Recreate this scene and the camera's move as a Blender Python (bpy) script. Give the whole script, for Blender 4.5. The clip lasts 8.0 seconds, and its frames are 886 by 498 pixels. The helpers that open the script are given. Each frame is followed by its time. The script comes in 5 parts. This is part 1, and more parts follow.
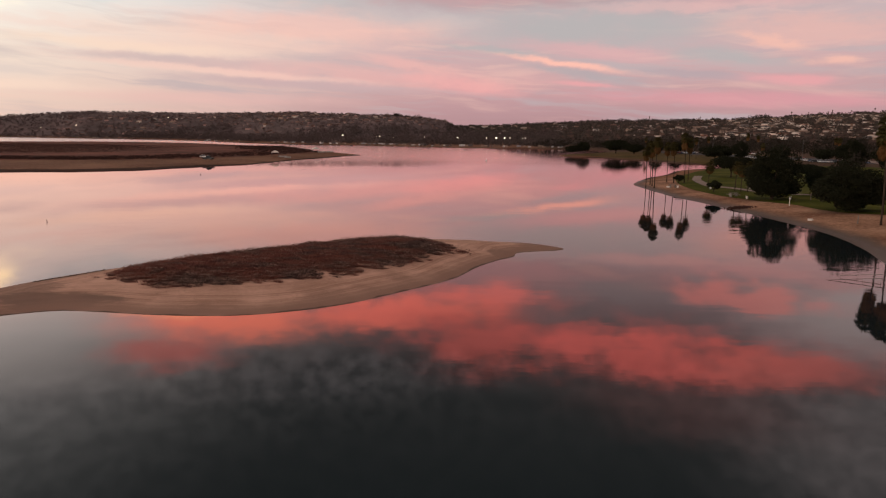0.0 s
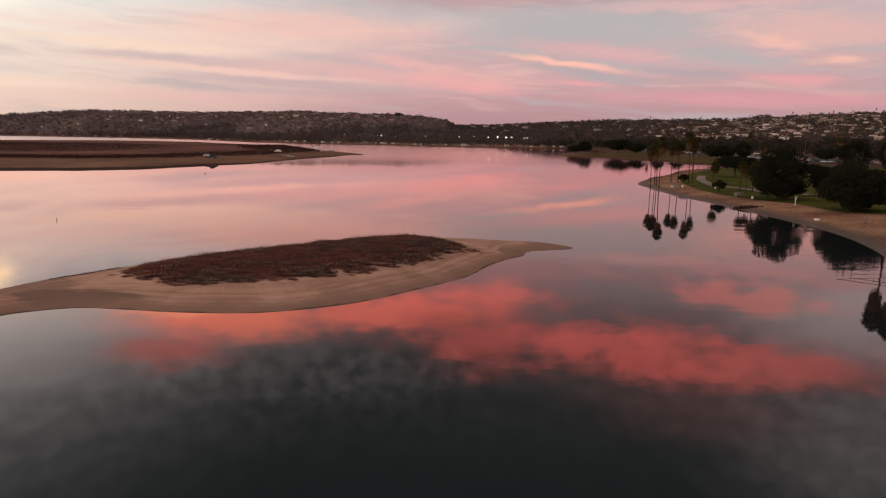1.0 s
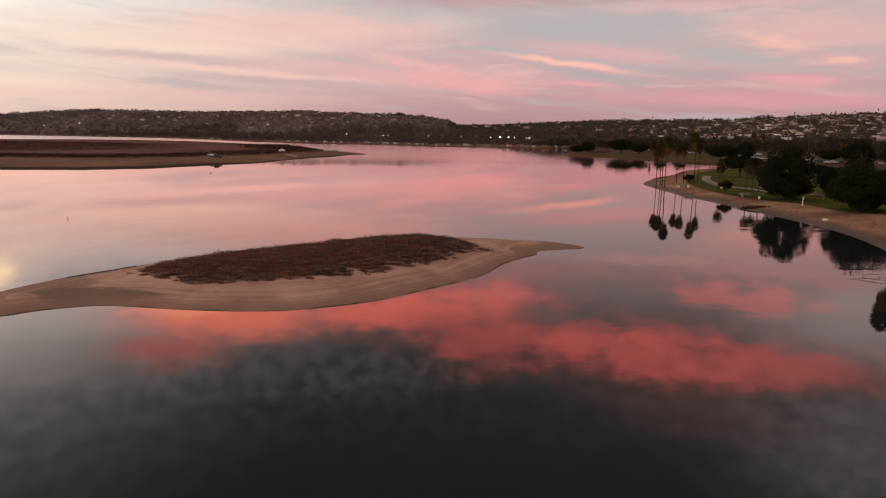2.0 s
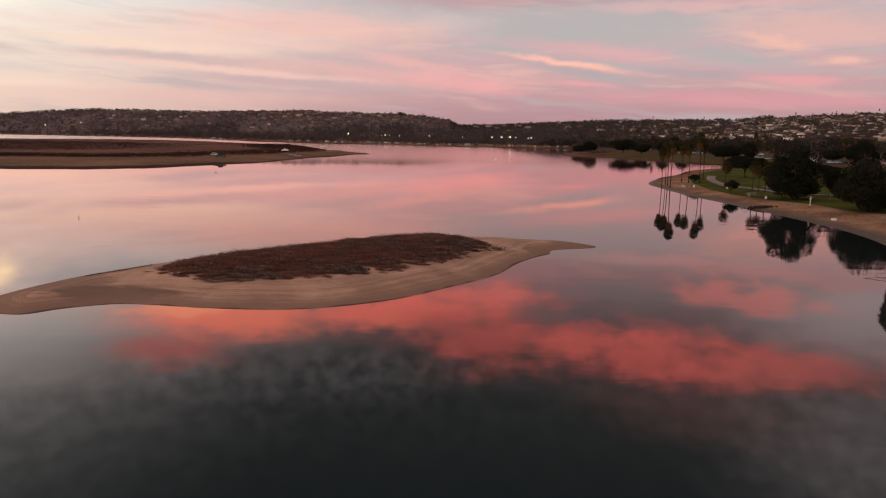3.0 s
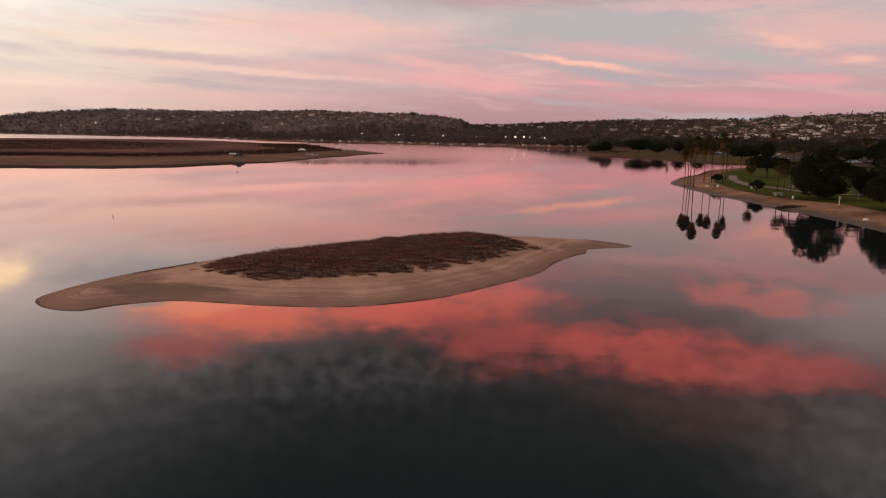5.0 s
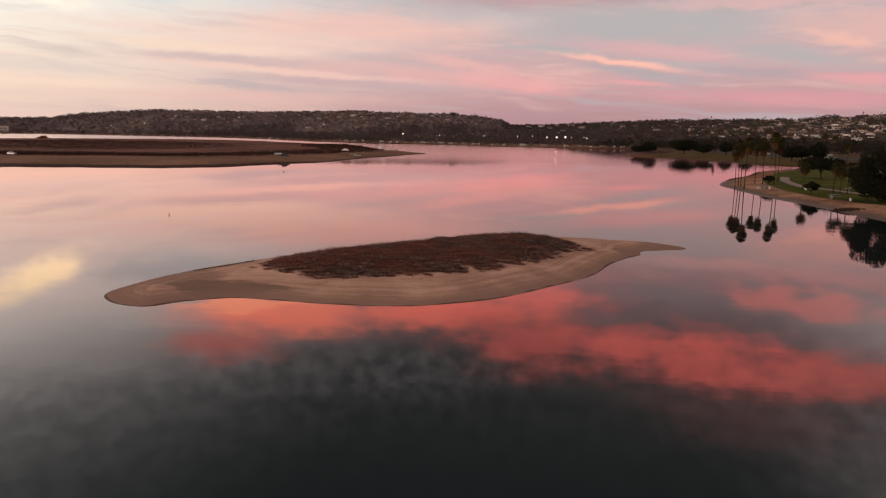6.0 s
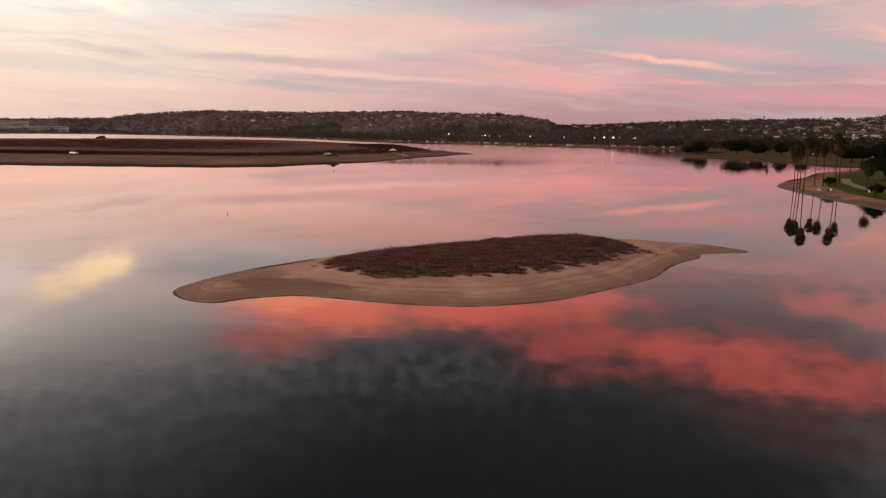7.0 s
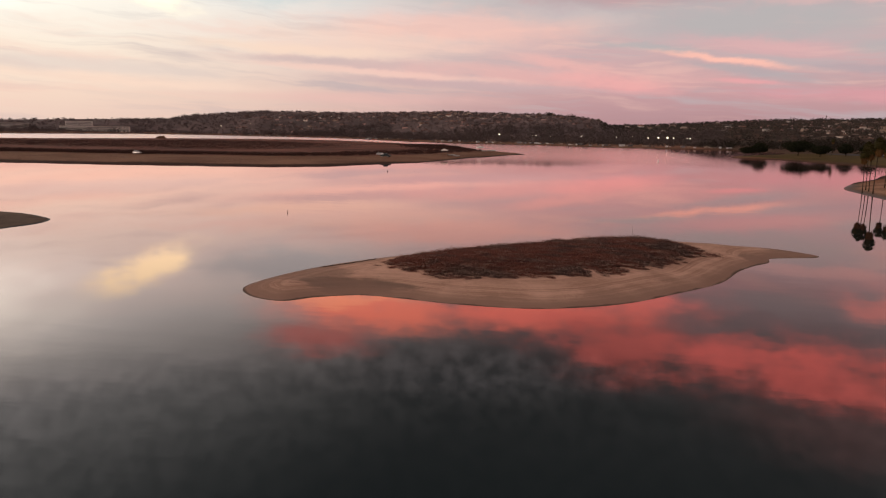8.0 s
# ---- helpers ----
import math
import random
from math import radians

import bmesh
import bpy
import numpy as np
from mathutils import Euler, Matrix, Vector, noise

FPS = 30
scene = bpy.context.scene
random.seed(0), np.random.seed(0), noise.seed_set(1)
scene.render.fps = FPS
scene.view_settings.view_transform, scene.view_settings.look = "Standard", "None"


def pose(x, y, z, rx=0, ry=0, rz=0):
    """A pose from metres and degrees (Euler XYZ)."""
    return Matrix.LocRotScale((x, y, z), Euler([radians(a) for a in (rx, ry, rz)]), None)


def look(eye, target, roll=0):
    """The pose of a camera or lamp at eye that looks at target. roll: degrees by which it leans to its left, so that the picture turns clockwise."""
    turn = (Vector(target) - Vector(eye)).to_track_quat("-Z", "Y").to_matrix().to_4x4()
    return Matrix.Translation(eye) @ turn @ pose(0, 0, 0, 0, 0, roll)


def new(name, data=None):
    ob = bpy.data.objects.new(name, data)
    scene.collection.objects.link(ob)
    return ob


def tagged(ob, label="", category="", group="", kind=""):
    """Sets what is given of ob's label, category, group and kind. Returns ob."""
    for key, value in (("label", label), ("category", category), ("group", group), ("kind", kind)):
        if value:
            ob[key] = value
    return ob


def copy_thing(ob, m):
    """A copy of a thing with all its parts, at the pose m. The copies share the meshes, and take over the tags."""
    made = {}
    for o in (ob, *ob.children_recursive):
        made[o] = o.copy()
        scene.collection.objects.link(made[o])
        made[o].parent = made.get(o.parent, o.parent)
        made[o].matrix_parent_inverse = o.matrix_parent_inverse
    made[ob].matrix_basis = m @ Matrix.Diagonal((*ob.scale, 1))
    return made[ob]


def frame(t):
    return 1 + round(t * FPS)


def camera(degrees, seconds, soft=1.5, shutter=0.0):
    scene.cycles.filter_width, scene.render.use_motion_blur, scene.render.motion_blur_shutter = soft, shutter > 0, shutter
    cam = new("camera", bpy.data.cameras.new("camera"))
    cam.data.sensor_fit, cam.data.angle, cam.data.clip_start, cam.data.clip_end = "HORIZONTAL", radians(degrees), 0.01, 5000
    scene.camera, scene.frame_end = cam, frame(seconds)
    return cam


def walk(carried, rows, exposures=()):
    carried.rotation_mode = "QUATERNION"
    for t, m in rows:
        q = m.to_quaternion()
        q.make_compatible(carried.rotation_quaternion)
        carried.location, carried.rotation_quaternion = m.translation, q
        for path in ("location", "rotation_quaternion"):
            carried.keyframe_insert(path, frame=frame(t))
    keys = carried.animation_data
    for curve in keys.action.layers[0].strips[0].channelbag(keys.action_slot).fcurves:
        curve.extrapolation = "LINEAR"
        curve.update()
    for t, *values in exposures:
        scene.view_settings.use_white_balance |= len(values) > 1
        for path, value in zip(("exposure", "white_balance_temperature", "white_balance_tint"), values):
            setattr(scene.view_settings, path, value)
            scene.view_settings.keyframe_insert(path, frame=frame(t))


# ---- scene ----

# ---------------------------------------------------------------- camera
cam = camera(65.03, 8.0, soft=1.22)


def seat(t, x, y, z, yaw, pitch, roll):
    """A row of the flight: the eye, its heading to the left, its tilt and its lean."""
    a, p = radians(yaw), radians(pitch)
    eye = Vector((x, y, z))
    way = Vector((-math.sin(a) * math.cos(p), math.cos(a) * math.cos(p), math.sin(p)))
    return t, look(eye, eye + way * 100, roll)


PATH = [
    seat(0.0, 0.00, 0.00, 15.17, 0.00, -9.34, 0.61),
    seat(0.5, -0.64, -0.23, 15.15, 0.02, -9.35, 0.65),
    seat(1.0, -1.32, -0.43, 15.13, 0.03, -9.39, 0.72),
    seat(1.5, -2.03, -0.60, 15.12, 0.07, -9.40, 0.77),
    seat(3.0, -4.46, -1.09, 15.01, 0.12, -9.41, 0.87),
    seat(3.5, -5.31, -1.17, 14.99, 0.12, -9.42, 0.88),
    seat(4.0, -6.16, -1.22, 14.96, 0.13, -9.43, 0.89),
    seat(4.2, -6.49, -1.26, 14.95, 0.14, -9.43, 0.89),
    seat(4.6, -7.16, -1.35, 14.92, 0.36, -9.43, 0.88),
    seat(5.0, -7.85, -1.44, 14.89, 1.00, -9.44, 0.86),
    seat(5.5, -8.70, -1.54, 14.87, 2.40, -9.44, 0.85),
    seat(6.0, -9.55, -1.61, 14.87, 4.21, -9.46, 0.87),
    seat(6.5, -10.31, -1.68, 14.88, 6.02, -9.48, 0.86),
    seat(7.0, -11.12, -1.79, 14.89, 7.84, -9.50, 0.86),
    seat(7.5, -11.87, -1.88, 14.92, 9.63, -9.52, 0.87),
    seat(8.0, -12.67, -2.07, 14.95, 11.83, -9.55, 0.88),
]
walk(cam, PATH, exposures=[(0.0, 0.0), (8.0, 0.0)])


# ---------------------------------------------------------------- sky and sun
class Graph:
    """Short words for building node trees."""

    def __init__(self, tree):
        self.tree, self.nodes, self.links = tree, tree.nodes, tree.links
        self.nodes.clear()

    def put(self, kind, **inputs):
        n = self.nodes.new(kind)
        for key, value in inputs.items():
            self.plug(value, n.inputs[int(key[1:]) if key[0] == "i" and key[1:].isdigit() else key.replace("_", " ")])
        return n

    def plug(self, value, socket):
        if isinstance(value, bpy.types.NodeSocket):
            self.links.new(value, socket)
        else:
            socket.default_value = value

    def math(self, op, a, b=0.0, c=0.0, clamp=False):
        n = self.nodes.new("ShaderNodeMath")
        n.operation, n.use_clamp = op, clamp
        for value, socket in zip((a, b, c), n.inputs):
            self.plug(value, socket)
        return n.outputs[0]

    def vec(self, x, y, z=0.0):
        return self.put("ShaderNodeCombineXYZ", i0=x, i1=y, i2=z).outputs[0]

    def noise(self, vector, scale, detail=3.0, rough=0.5):
        n = self.put("ShaderNodeTexNoise", Vector=vector, Scale=scale, Detail=detail, Roughness=rough)
        return n.outputs["Fac"]

    def ease(self, value, lo, hi, a=0.0, b=1.0):
        n = self.put("ShaderNodeMapRange", i0=value, i1=lo, i2=hi, i3=a, i4=b)
        n.interpolation_type = "SMOOTHSTEP"
        return n.outputs[0]

    def ramp(self, value, *stops):
        n = self.put("ShaderNodeValToRGB", Fac=value)
        e = n.color_ramp.elements
        while len(e) < len(stops):
            e.new(0.5)
        for el, (at, col) in zip(e, stops):
            el.position, el.color = at, (*col, 1.0)
        return n.outputs[0]

    def mix(self, fac, a, b, blend="MIX"):
        n = self.nodes.new("ShaderNodeMix")
        n.data_type, n.blend_type = "RGBA", blend
        self.plug(fac, n.inputs[0])
        for value, k in ((a, 6), (b, 7)):
            self.plug(value if isinstance(value, bpy.types.NodeSocket) else (*value, 1.0), n.inputs[k])
        return n.outputs[2]


SUN_EL, SUN_AZ = -1.5, -115.0   # the afterglow: low, on the left and behind
world = bpy.data.worlds.new("evening_sky")
scene.world = world
world.use_nodes = True
g = Graph(world.node_tree)
way = g.put("ShaderNodeTexCoord").outputs["Generated"]
sep = g.put("ShaderNodeSeparateXYZ", i0=way).outputs
az0 = g.math("MULTIPLY", g.math("ARCTAN2", sep[0], sep[1]), 57.2958)
el0 = g.math("MAXIMUM", g.math("MULTIPLY", g.math("ARCSINE", sep[2]), 57.2958), 0.0)
# slow bends of the cloud layer
bend = g.vec(g.math("MULTIPLY", az0, 0.10), g.math("MULTIPLY", el0, 0.28), 3.0)
az = g.math("ADD", az0, g.math("MULTIPLY_ADD", g.noise(bend, 1.0, 3.0), 5.0, -2.5))
bend2 = g.vec(g.math("MULTIPLY", az0, 0.16), g.math("MULTIPLY", el0, 0.5), 9.0)
el = g.math("ADD", el0, g.math("MULTIPLY", g.math("SUBTRACT", g.noise(bend2, 1.0, 4.0), 0.5),
                               g.ease(el0, 0.0, 14.0, 1.0, 2.4)))
tall = g.math("DIVIDE", el, 50.0)
warm = g.ramp(tall, (0.0, (0.85, 0.62, 0.52)), (0.05, (0.92, 0.70, 0.57)), (0.11, (0.97, 0.83, 0.69)), (0.17, (1.00, 0.94, 0.83)),
              (0.225, (1.20, 1.20, 1.10)), (0.29, (1.00, 1.12, 1.07)), (0.40, (0.53, 0.635, 0.63)), (0.62, (0.180, 0.232, 0.238)), (1.0, (0.70, 0.52, 0.48)))
pink = g.ramp(tall, (0.0, (0.42, 0.245, 0.26)), (0.05, (0.54, 0.322, 0.338)), (0.12, (0.61, 0.41, 0.42)), (0.18, (0.57, 0.44, 0.455)),
              (0.21, (0.41, 0.33, 0.35)), (0.29, (0.25, 0.225, 0.235)), (0.36, (0.145, 0.148, 0.152)), (0.43, (0.080, 0.094, 0.095)), (0.62, (0.043, 0.056, 0.058)), (1.0, (0.70, 0.52, 0.48)))
east = g.math("ADD", az, g.math("MULTIPLY", g.math("MAXIMUM", g.math("SUBTRACT", el, 11.0), 0.0), 0.92))
col = g.mix(g.ease(east, -44.0, 3.0), warm, pink)
# long thin streaks through the lower sky: lit undersides and the clear grey-blue between them
thin = g.noise(g.vec(g.math("MULTIPLY", az, 0.055), g.math("ADD", g.math("MULTIPLY", el, 0.62), g.math("MULTIPLY", az, 0.035))), 1.0, 5.0, 0.55)
low = g.ease(el, 11.0, 6.0)
col = g.mix(g.math("MULTIPLY", g.ease(thin, 0.52, 0.72), g.math("MULTIPLY", low, 0.38)), col, (0.90, 0.56, 0.48))
col = g.mix(g.math("MULTIPLY", g.ease(thin, 0.49, 0.34), g.math("MULTIPLY", low, g.ease(az, -42.0, -12.0, 0.25, 0.75))), col, (0.50, 0.42, 0.44))
# and finer ripples across them
fine = g.noise(g.vec(g.math("MULTIPLY", az, 0.11), g.math("ADD", g.math("MULTIPLY", el, 1.25), g.math("MULTIPLY", az, 0.045)), 7.0), 1.0, 4.0, 0.55)
rippled = g.math("MULTIPLY", g.math("MULTIPLY", g.ease(el, 14.0, 9.0), g.ease(el0, 1.0, 4.0)), g.ease(az, -22.0, 4.0, 0.45, 0.85))
col = g.mix(g.math("MULTIPLY", g.ease(fine, 0.50, 0.70), g.math("MULTIPLY", rippled, 0.36)), col, (0.94, 0.60, 0.50))
col = g.mix(g.math("MULTIPLY", g.ease(fine, 0.50, 0.34), g.math("MULTIPLY", rippled, 0.48)), col, (0.52, 0.46, 0.47))
# the placed banks are torn at their edges by a finer bend of their own
puff = g.noise(g.vec(g.math("MULTIPLY", az0, 0.24), g.math("MULTIPLY", el0, 0.52), 5.0), 1.0, 5.0, 0.58)
tear = g.noise(g.vec(g.math("MULTIPLY", az0, 0.22), g.math("MULTIPLY", el0, 0.55), 14.0), 1.0, 5.0, 0.6)
tear2 = g.noise(g.vec(g.math("MULTIPLY", az0, 0.26), g.math("MULTIPLY", el0, 0.62), 21.0), 1.0, 5.0, 0.62)
az = g.math("ADD", az0, g.math("MULTIPLY_ADD", tear, 5.0, -2.5))
el = g.math("ADD", el0, g.math("MULTIPLY", g.math("SUBTRACT", tear2, 0.5), g.ease(el0, 3.0, 15.0, 0.7, 3.0)))


def cloud(col, a, e, wide, high, lean, colour, ragged=0.6, most=1.0):
    """Adds one bank of cloud: its bearing and height in degrees, its half sizes and how it leans."""
    da = g.math("DIVIDE", g.math("SUBTRACT", az, a), wide)
    de = g.math("DIVIDE", g.math("SUBTRACT", g.math("SUBTRACT", el, e), g.math("MULTIPLY", g.math("SUBTRACT", az, a), lean)), high)
    d = g.math("ADD", g.math("MULTIPLY", da, da), g.math("MULTIPLY", de, de))
    body = g.math("EXPONENT", g.math("MULTIPLY", d, -1.0))
    body = g.math("MULTIPLY", body, g.math("MULTIPLY_ADD", puff, ragged * 3.0, 1.0 - ragged * 1.5))
    return g.mix(g.math("MULTIPLY", g.ease(body, 0.08, 1.0), most), col, colour)


CLEAR, DUSK, ROSE, PEACH = (0.47, 0.445, 0.45), (0.60, 0.46, 0.455), (0.82, 0.38, 0.395), (0.92, 0.52, 0.43)
# clear sky between the clouds, grey-blue
col = cloud(col, 11.0, 8.3, 12.0, 1.7, -0.03, CLEAR, 0.4, 0.95)
col = cloud(col, -3.0, 8.9, 7.0, 0.9, -0.08, (0.56, 0.51, 0.51), 0.5, 0.75)
col = cloud(col, -10.0, 10.3, 6.0, 0.6, -0.03, (0.58, 0.57, 0.56), 0.4, 0.7)
col = cloud(col, -13.5, 7.2, 4.5, 0.40, -0.05, (0.64, 0.56, 0.54), 0.3, 0.8)
col = cloud(col, 21.5, 6.0, 5.0, 0.6, -0.08, CLEAR, 0.5, 0.85)
# long dusky bars over the western hill, and lit ones between
col = cloud(col, -20.0, 5.3, 10.0, 0.50, -0.03, DUSK, 0.3, 0.8)
col = cloud(col, -11.0, 3.8, 11.0, 0.42, -0.04, (0.58, 0.42, 0.43), 0.3, 0.75)
col = cloud(col, -39.0, 4.4, 10.0, 0.65, -0.03, (0.74, 0.63, 0.58), 0.3, 0.6)
col = cloud(col, -36.0, 3.4, 11.0, 0.40, -0.04, (0.98, 0.72, 0.58), 0.3, 0.6)
col = cloud(col, -24.0, 6.2, 9.0, 0.45, -0.03, (0.95, 0.72, 0.57), 0.3, 0.7)
col = cloud(col, -17.0, 4.6, 12.0, 0.30, -0.05, (0.92, 0.62, 0.53), 0.3, 0.75)
col = cloud(col, -18.0, 2.6, 10.0, 0.6, 0.0, (0.82, 0.50, 0.46), 0.4, 0.5)
# rose and peach clouds in the middle and over the park
col = cloud(col, 12.0, 6.5, 7.0, 0.55, -0.10, (0.72, 0.42, 0.43), 0.4, 0.75)
col = cloud(col, 1.5, 4.0, 5.5, 0.75, -0.12, (0.86, 0.40, 0.395), 0.5, 0.8)
col = cloud(col, -2.5, 5.4, 4.0, 0.5, -0.15, (0.88, 0.48, 0.44), 0.4, 0.65)
col = cloud(col, 22.0, 2.9, 13.0, 0.65, -0.03, (0.74, 0.335, 0.37), 0.5, 0.7)
col = cloud(col, 3.6, 6.7, 4.5, 0.35, -0.12, CLEAR, 0.3, 0.8)
col = cloud(col, 11.0, 4.85, 6.0, 0.38, -0.12, (0.46, 0.40, 0.42), 0.3, 0.85)
col = cloud(col, 20.0, 4.6, 6.0, 0.38, -0.08, (0.47, 0.38, 0.41), 0.4, 0.8)
col = cloud(col, 9.5, 5.65, 5.6, 0.30, -0.135, (0.98, 0.53, 0.44), 0.2, 1.0)
col = cloud(col, 11.0, 4.05, 3.0, 0.22, -0.05, ROSE, 0.3, 0.85)
col = cloud(col, 25.5, 4.2, 4.0, 0.42, -0.06, ROSE, 0.5, 0.85)
col = cloud(col, 27.5, 7.6, 7.0, 1.2, -0.05, (0.78, 0.47, 0.43), 0.7, 0.8)
col = cloud(col, 19.0, 9.6, 9.0, 0.45, -0.03, (0.76, 0.48, 0.46), 0.5, 0.65)
col = cloud(col, 24.5, 6.9, 2.8, 0.40, -0.20, PEACH, 0.7, 0.75)
col = cloud(col, 28.5, 5.4, 2.0, 0.35, 0.0, PEACH, 0.7, 0.8)
col = cloud(col, 31.5, 4.6, 4.0, 0.40, -0.05, (0.50, 0.41, 0.43), 0.4, 0.7)
# pale banks in the west, the bright one and the clear gap beside it
col = cloud(col, -18.0, 7.0, 10.0, 1.4, 0.0, (1.0, 0.68, 0.54), 0.4, 0.5)
col = cloud(col, -10.0, 8.0, 11.0, 1.4, 0.0, (0.98, 0.56, 0.47), 0.5, 0.55)
col = cloud(col, -4.0, 4.6, 13.0, 1.0, -0.03, (0.92, 0.48, 0.44), 0.6, 0.45)
col = cloud(col, -55.0, 12.5, 14.0, 5.0, 0.0, (1.88, 2.08, 1.86), 0.3, 0.95)
col = cloud(col, -24.5, 10.9, 8.0, 1.7, 0.06, (0.58, 0.66, 0.67), 0.4, 0.85)
col = cloud(col, -35.2, 10.5, 3.8, 1.25, -0.36, (1.95, 1.72, 1.02), 1.0, 0.82)
# high banks, still red from the sun below the horizon
col = cloud(col, 2.0, 11.2, 15.0, 1.3, 0.0, (0.62, 0.36, 0.37), 0.5, 0.7)
col = cloud(col, 15.0, 12.4, 9.0, 1.0, 0.0, (0.36, 0.33, 0.345), 0.6, 0.8)
col = cloud(col, 30.0, 14.5, 9.0, 1.4, 0.0, (0.54, 0.42, 0.425), 0.6, 0.75)
col = cloud(col, 32.0, 12.6, 9.0, 2.8, 0.0, (0.64, 0.66, 0.665), 0.4, 0.8)
col = cloud(col, 26.0, 10.2, 8.0, 0.8, 0.0, (0.84, 0.46, 0.45), 0.6, 0.6)
col = cloud(col, 24.0, 11.8, 5.5, 1.3, 0.06, (1.15, 0.42, 0.375), 1.4, 0.68)
col = cloud(col, 4.0, 13.2, 6.0, 1.4, 0.0, (1.30, 0.38, 0.33), 1.0, 0.9)
col = cloud(col, -5.0, 14.6, 12.0, 1.6, -0.02, (1.70, 0.44, 0.33), 0.6, 0.95)
col = cloud(col, 3.0, 16.8, 7.0, 2.8, 0.08, (1.05, 0.27, 0.235), 0.9, 0.9)
col = cloud(col, -17.5, 14.7, 8.0, 1.8, 0.04, (1.90, 0.56, 0.37), 0.4, 0.95)
col = cloud(col, -22.0, 16.8, 5.0, 1.4, 0.06, (1.05, 0.31, 0.26), 0.5, 0.75)
col = cloud(col, -20.0, 13.6, 7.0, 0.6, 0.03, (2.1, 0.84, 0.48), 0.4, 0.75)
col = cloud(col, 22.0, 20.6, 11.0, 2.8, 0.0, (0.30, 0.185, 0.18), 0.5, 0.8)
col = cloud(col, 37.0, 23.0, 13.0, 7.0, 0.0, (0.44, 0.48, 0.49), 0.4, 0.8)
col = cloud(col, 17.5, 16.8, 11.0, 2.3, 0.0, (1.40, 0.335, 0.295), 1.0, 0.95)
col = cloud(col, 27.5, 17.0, 7.0, 1.7, -0.12, (1.25, 0.36, 0.31), 0.6, 0.7)
col = cloud(col, 11.0, 14.3, 5.0, 0.60, -0.10, (0.34, 0.275, 0.285), 0.7, 0.75)
col = cloud(col, -9.0, 19.4, 11.0, 2.4, 0.0, (0.165, 0.195, 0.202), 0.6, 0.6)
# a mackerel patch, and fainter mottling round it
cells = g.noise(g.vec(g.math("MULTIPLY", az0, 0.60), g.math("MULTIPLY", el0, 0.76), 2.0), 1.0, 4.5, 0.55)
high = g.math("MULTIPLY", g.ease(el, 16.0, 19.0), g.ease(el, 40.0, 30.0))
da, de = g.math("DIVIDE", g.math("ADD", az0, 8.0), 11.0), g.math("DIVIDE", g.math("SUBTRACT", el0, 19.8), 3.2)
patch = g.math("EXPONENT", g.math("MULTIPLY", g.math("ADD", g.math("MULTIPLY", da, da), g.math("MULTIPLY", de, de)), -1.0))
spread = g.math("MULTIPLY", high, g.math("MULTIPLY_ADD", patch, 0.66, 0.30))
col = g.mix(spread, col, g.mix(1.0, col, g.ramp(cells, (0.38, (0.66, 0.66, 0.66)), (0.64, (1.75, 1.72, 1.72))), "MULTIPLY"))
air = g.put("ShaderNodeTexSky")
air.sky_type = "NISHITA"
air.sun_disc = False
air.sun_elevation, air.sun_rotation = radians(SUN_EL), radians(SUN_AZ)
glow = g.put("ShaderNodeBackground", Color=col, Strength=1.0)
clear = g.put("ShaderNodeBackground", Color=air.outputs[0], Strength=0.05)
both = g.put("ShaderNodeAddShader", i0=glow.outputs[0], i1=clear.outputs[0])
g.links.new(both.outputs[0], g.put("ShaderNodeOutputWorld").inputs[0])

sun = bpy.data.lights.new("sun", "SUN")
sun.energy, sun.angle, sun.color = 0.8, radians(14), (1.0, 0.66, 0.52)
lamp = new("sun", sun)
sa, se = radians(SUN_AZ), radians(SUN_EL + 8)
lamp.matrix_world = look((0, 0, 0), (-math.sin(sa) * math.cos(se), -math.cos(sa) * math.cos(se), -math.sin(se)))


# ---------------------------------------------------------------- materials
def material(name, rough=0.9):
    m = bpy.data.materials.new(name)
    m.use_nodes = True
    gr = Graph(m.node_tree)
    bs = gr.put("ShaderNodeBsdfPrincipled", Roughness=rough)
    bs.inputs["Specular IOR Level"].default_value = 0.05 if rough > 0.75 else 0.25
    gr.links.new(bs.outputs[0], gr.put("ShaderNodeOutputMaterial").inputs[0])
    return m, gr, bs


def earth(name, dark, light, scale, fine, bump=0.3, rough=0.95, wet=None, dist=0.1):
    """Ground with two scales of variation; wet: (height, colour) of the damp rim by the water."""
    m, gr, bs = material(name, rough)
    pos = gr.put("ShaderNodeNewGeometry").outputs["Position"]
    a = gr.noise(pos, scale, 4.0, 0.6)
    b = gr.noise(pos, fine, 5.0, 0.65)
    c = gr.mix(gr.ease(gr.math("ADD", gr.math("MULTIPLY", a, 0.6), gr.math("MULTIPLY", b, 0.4)), 0.36, 0.64), dark, light)
    if wet:
        z = gr.put("ShaderNodeSeparateXYZ", i0=pos).outputs[2]
        rim = gr.math("ADD", z, gr.math("MULTIPLY_ADD", a, wet[0] * 0.8, -wet[0] * 0.4))
        c = gr.mix(gr.ease(rim, wet[0] * 1.3, wet[0] * 0.3), c, wet[1])
        gr.plug(gr.ease(rim, wet[0] * 0.2, wet[0], 0.45, rough), bs.inputs["Roughness"])
    gr.plug(c, bs.inputs["Base Color"])
    bm = gr.put("ShaderNodeBump", Strength=bump, Distance=dist, Height=b)
    gr.plug(bm.outputs[0], bs.inputs["Normal"])
    return m


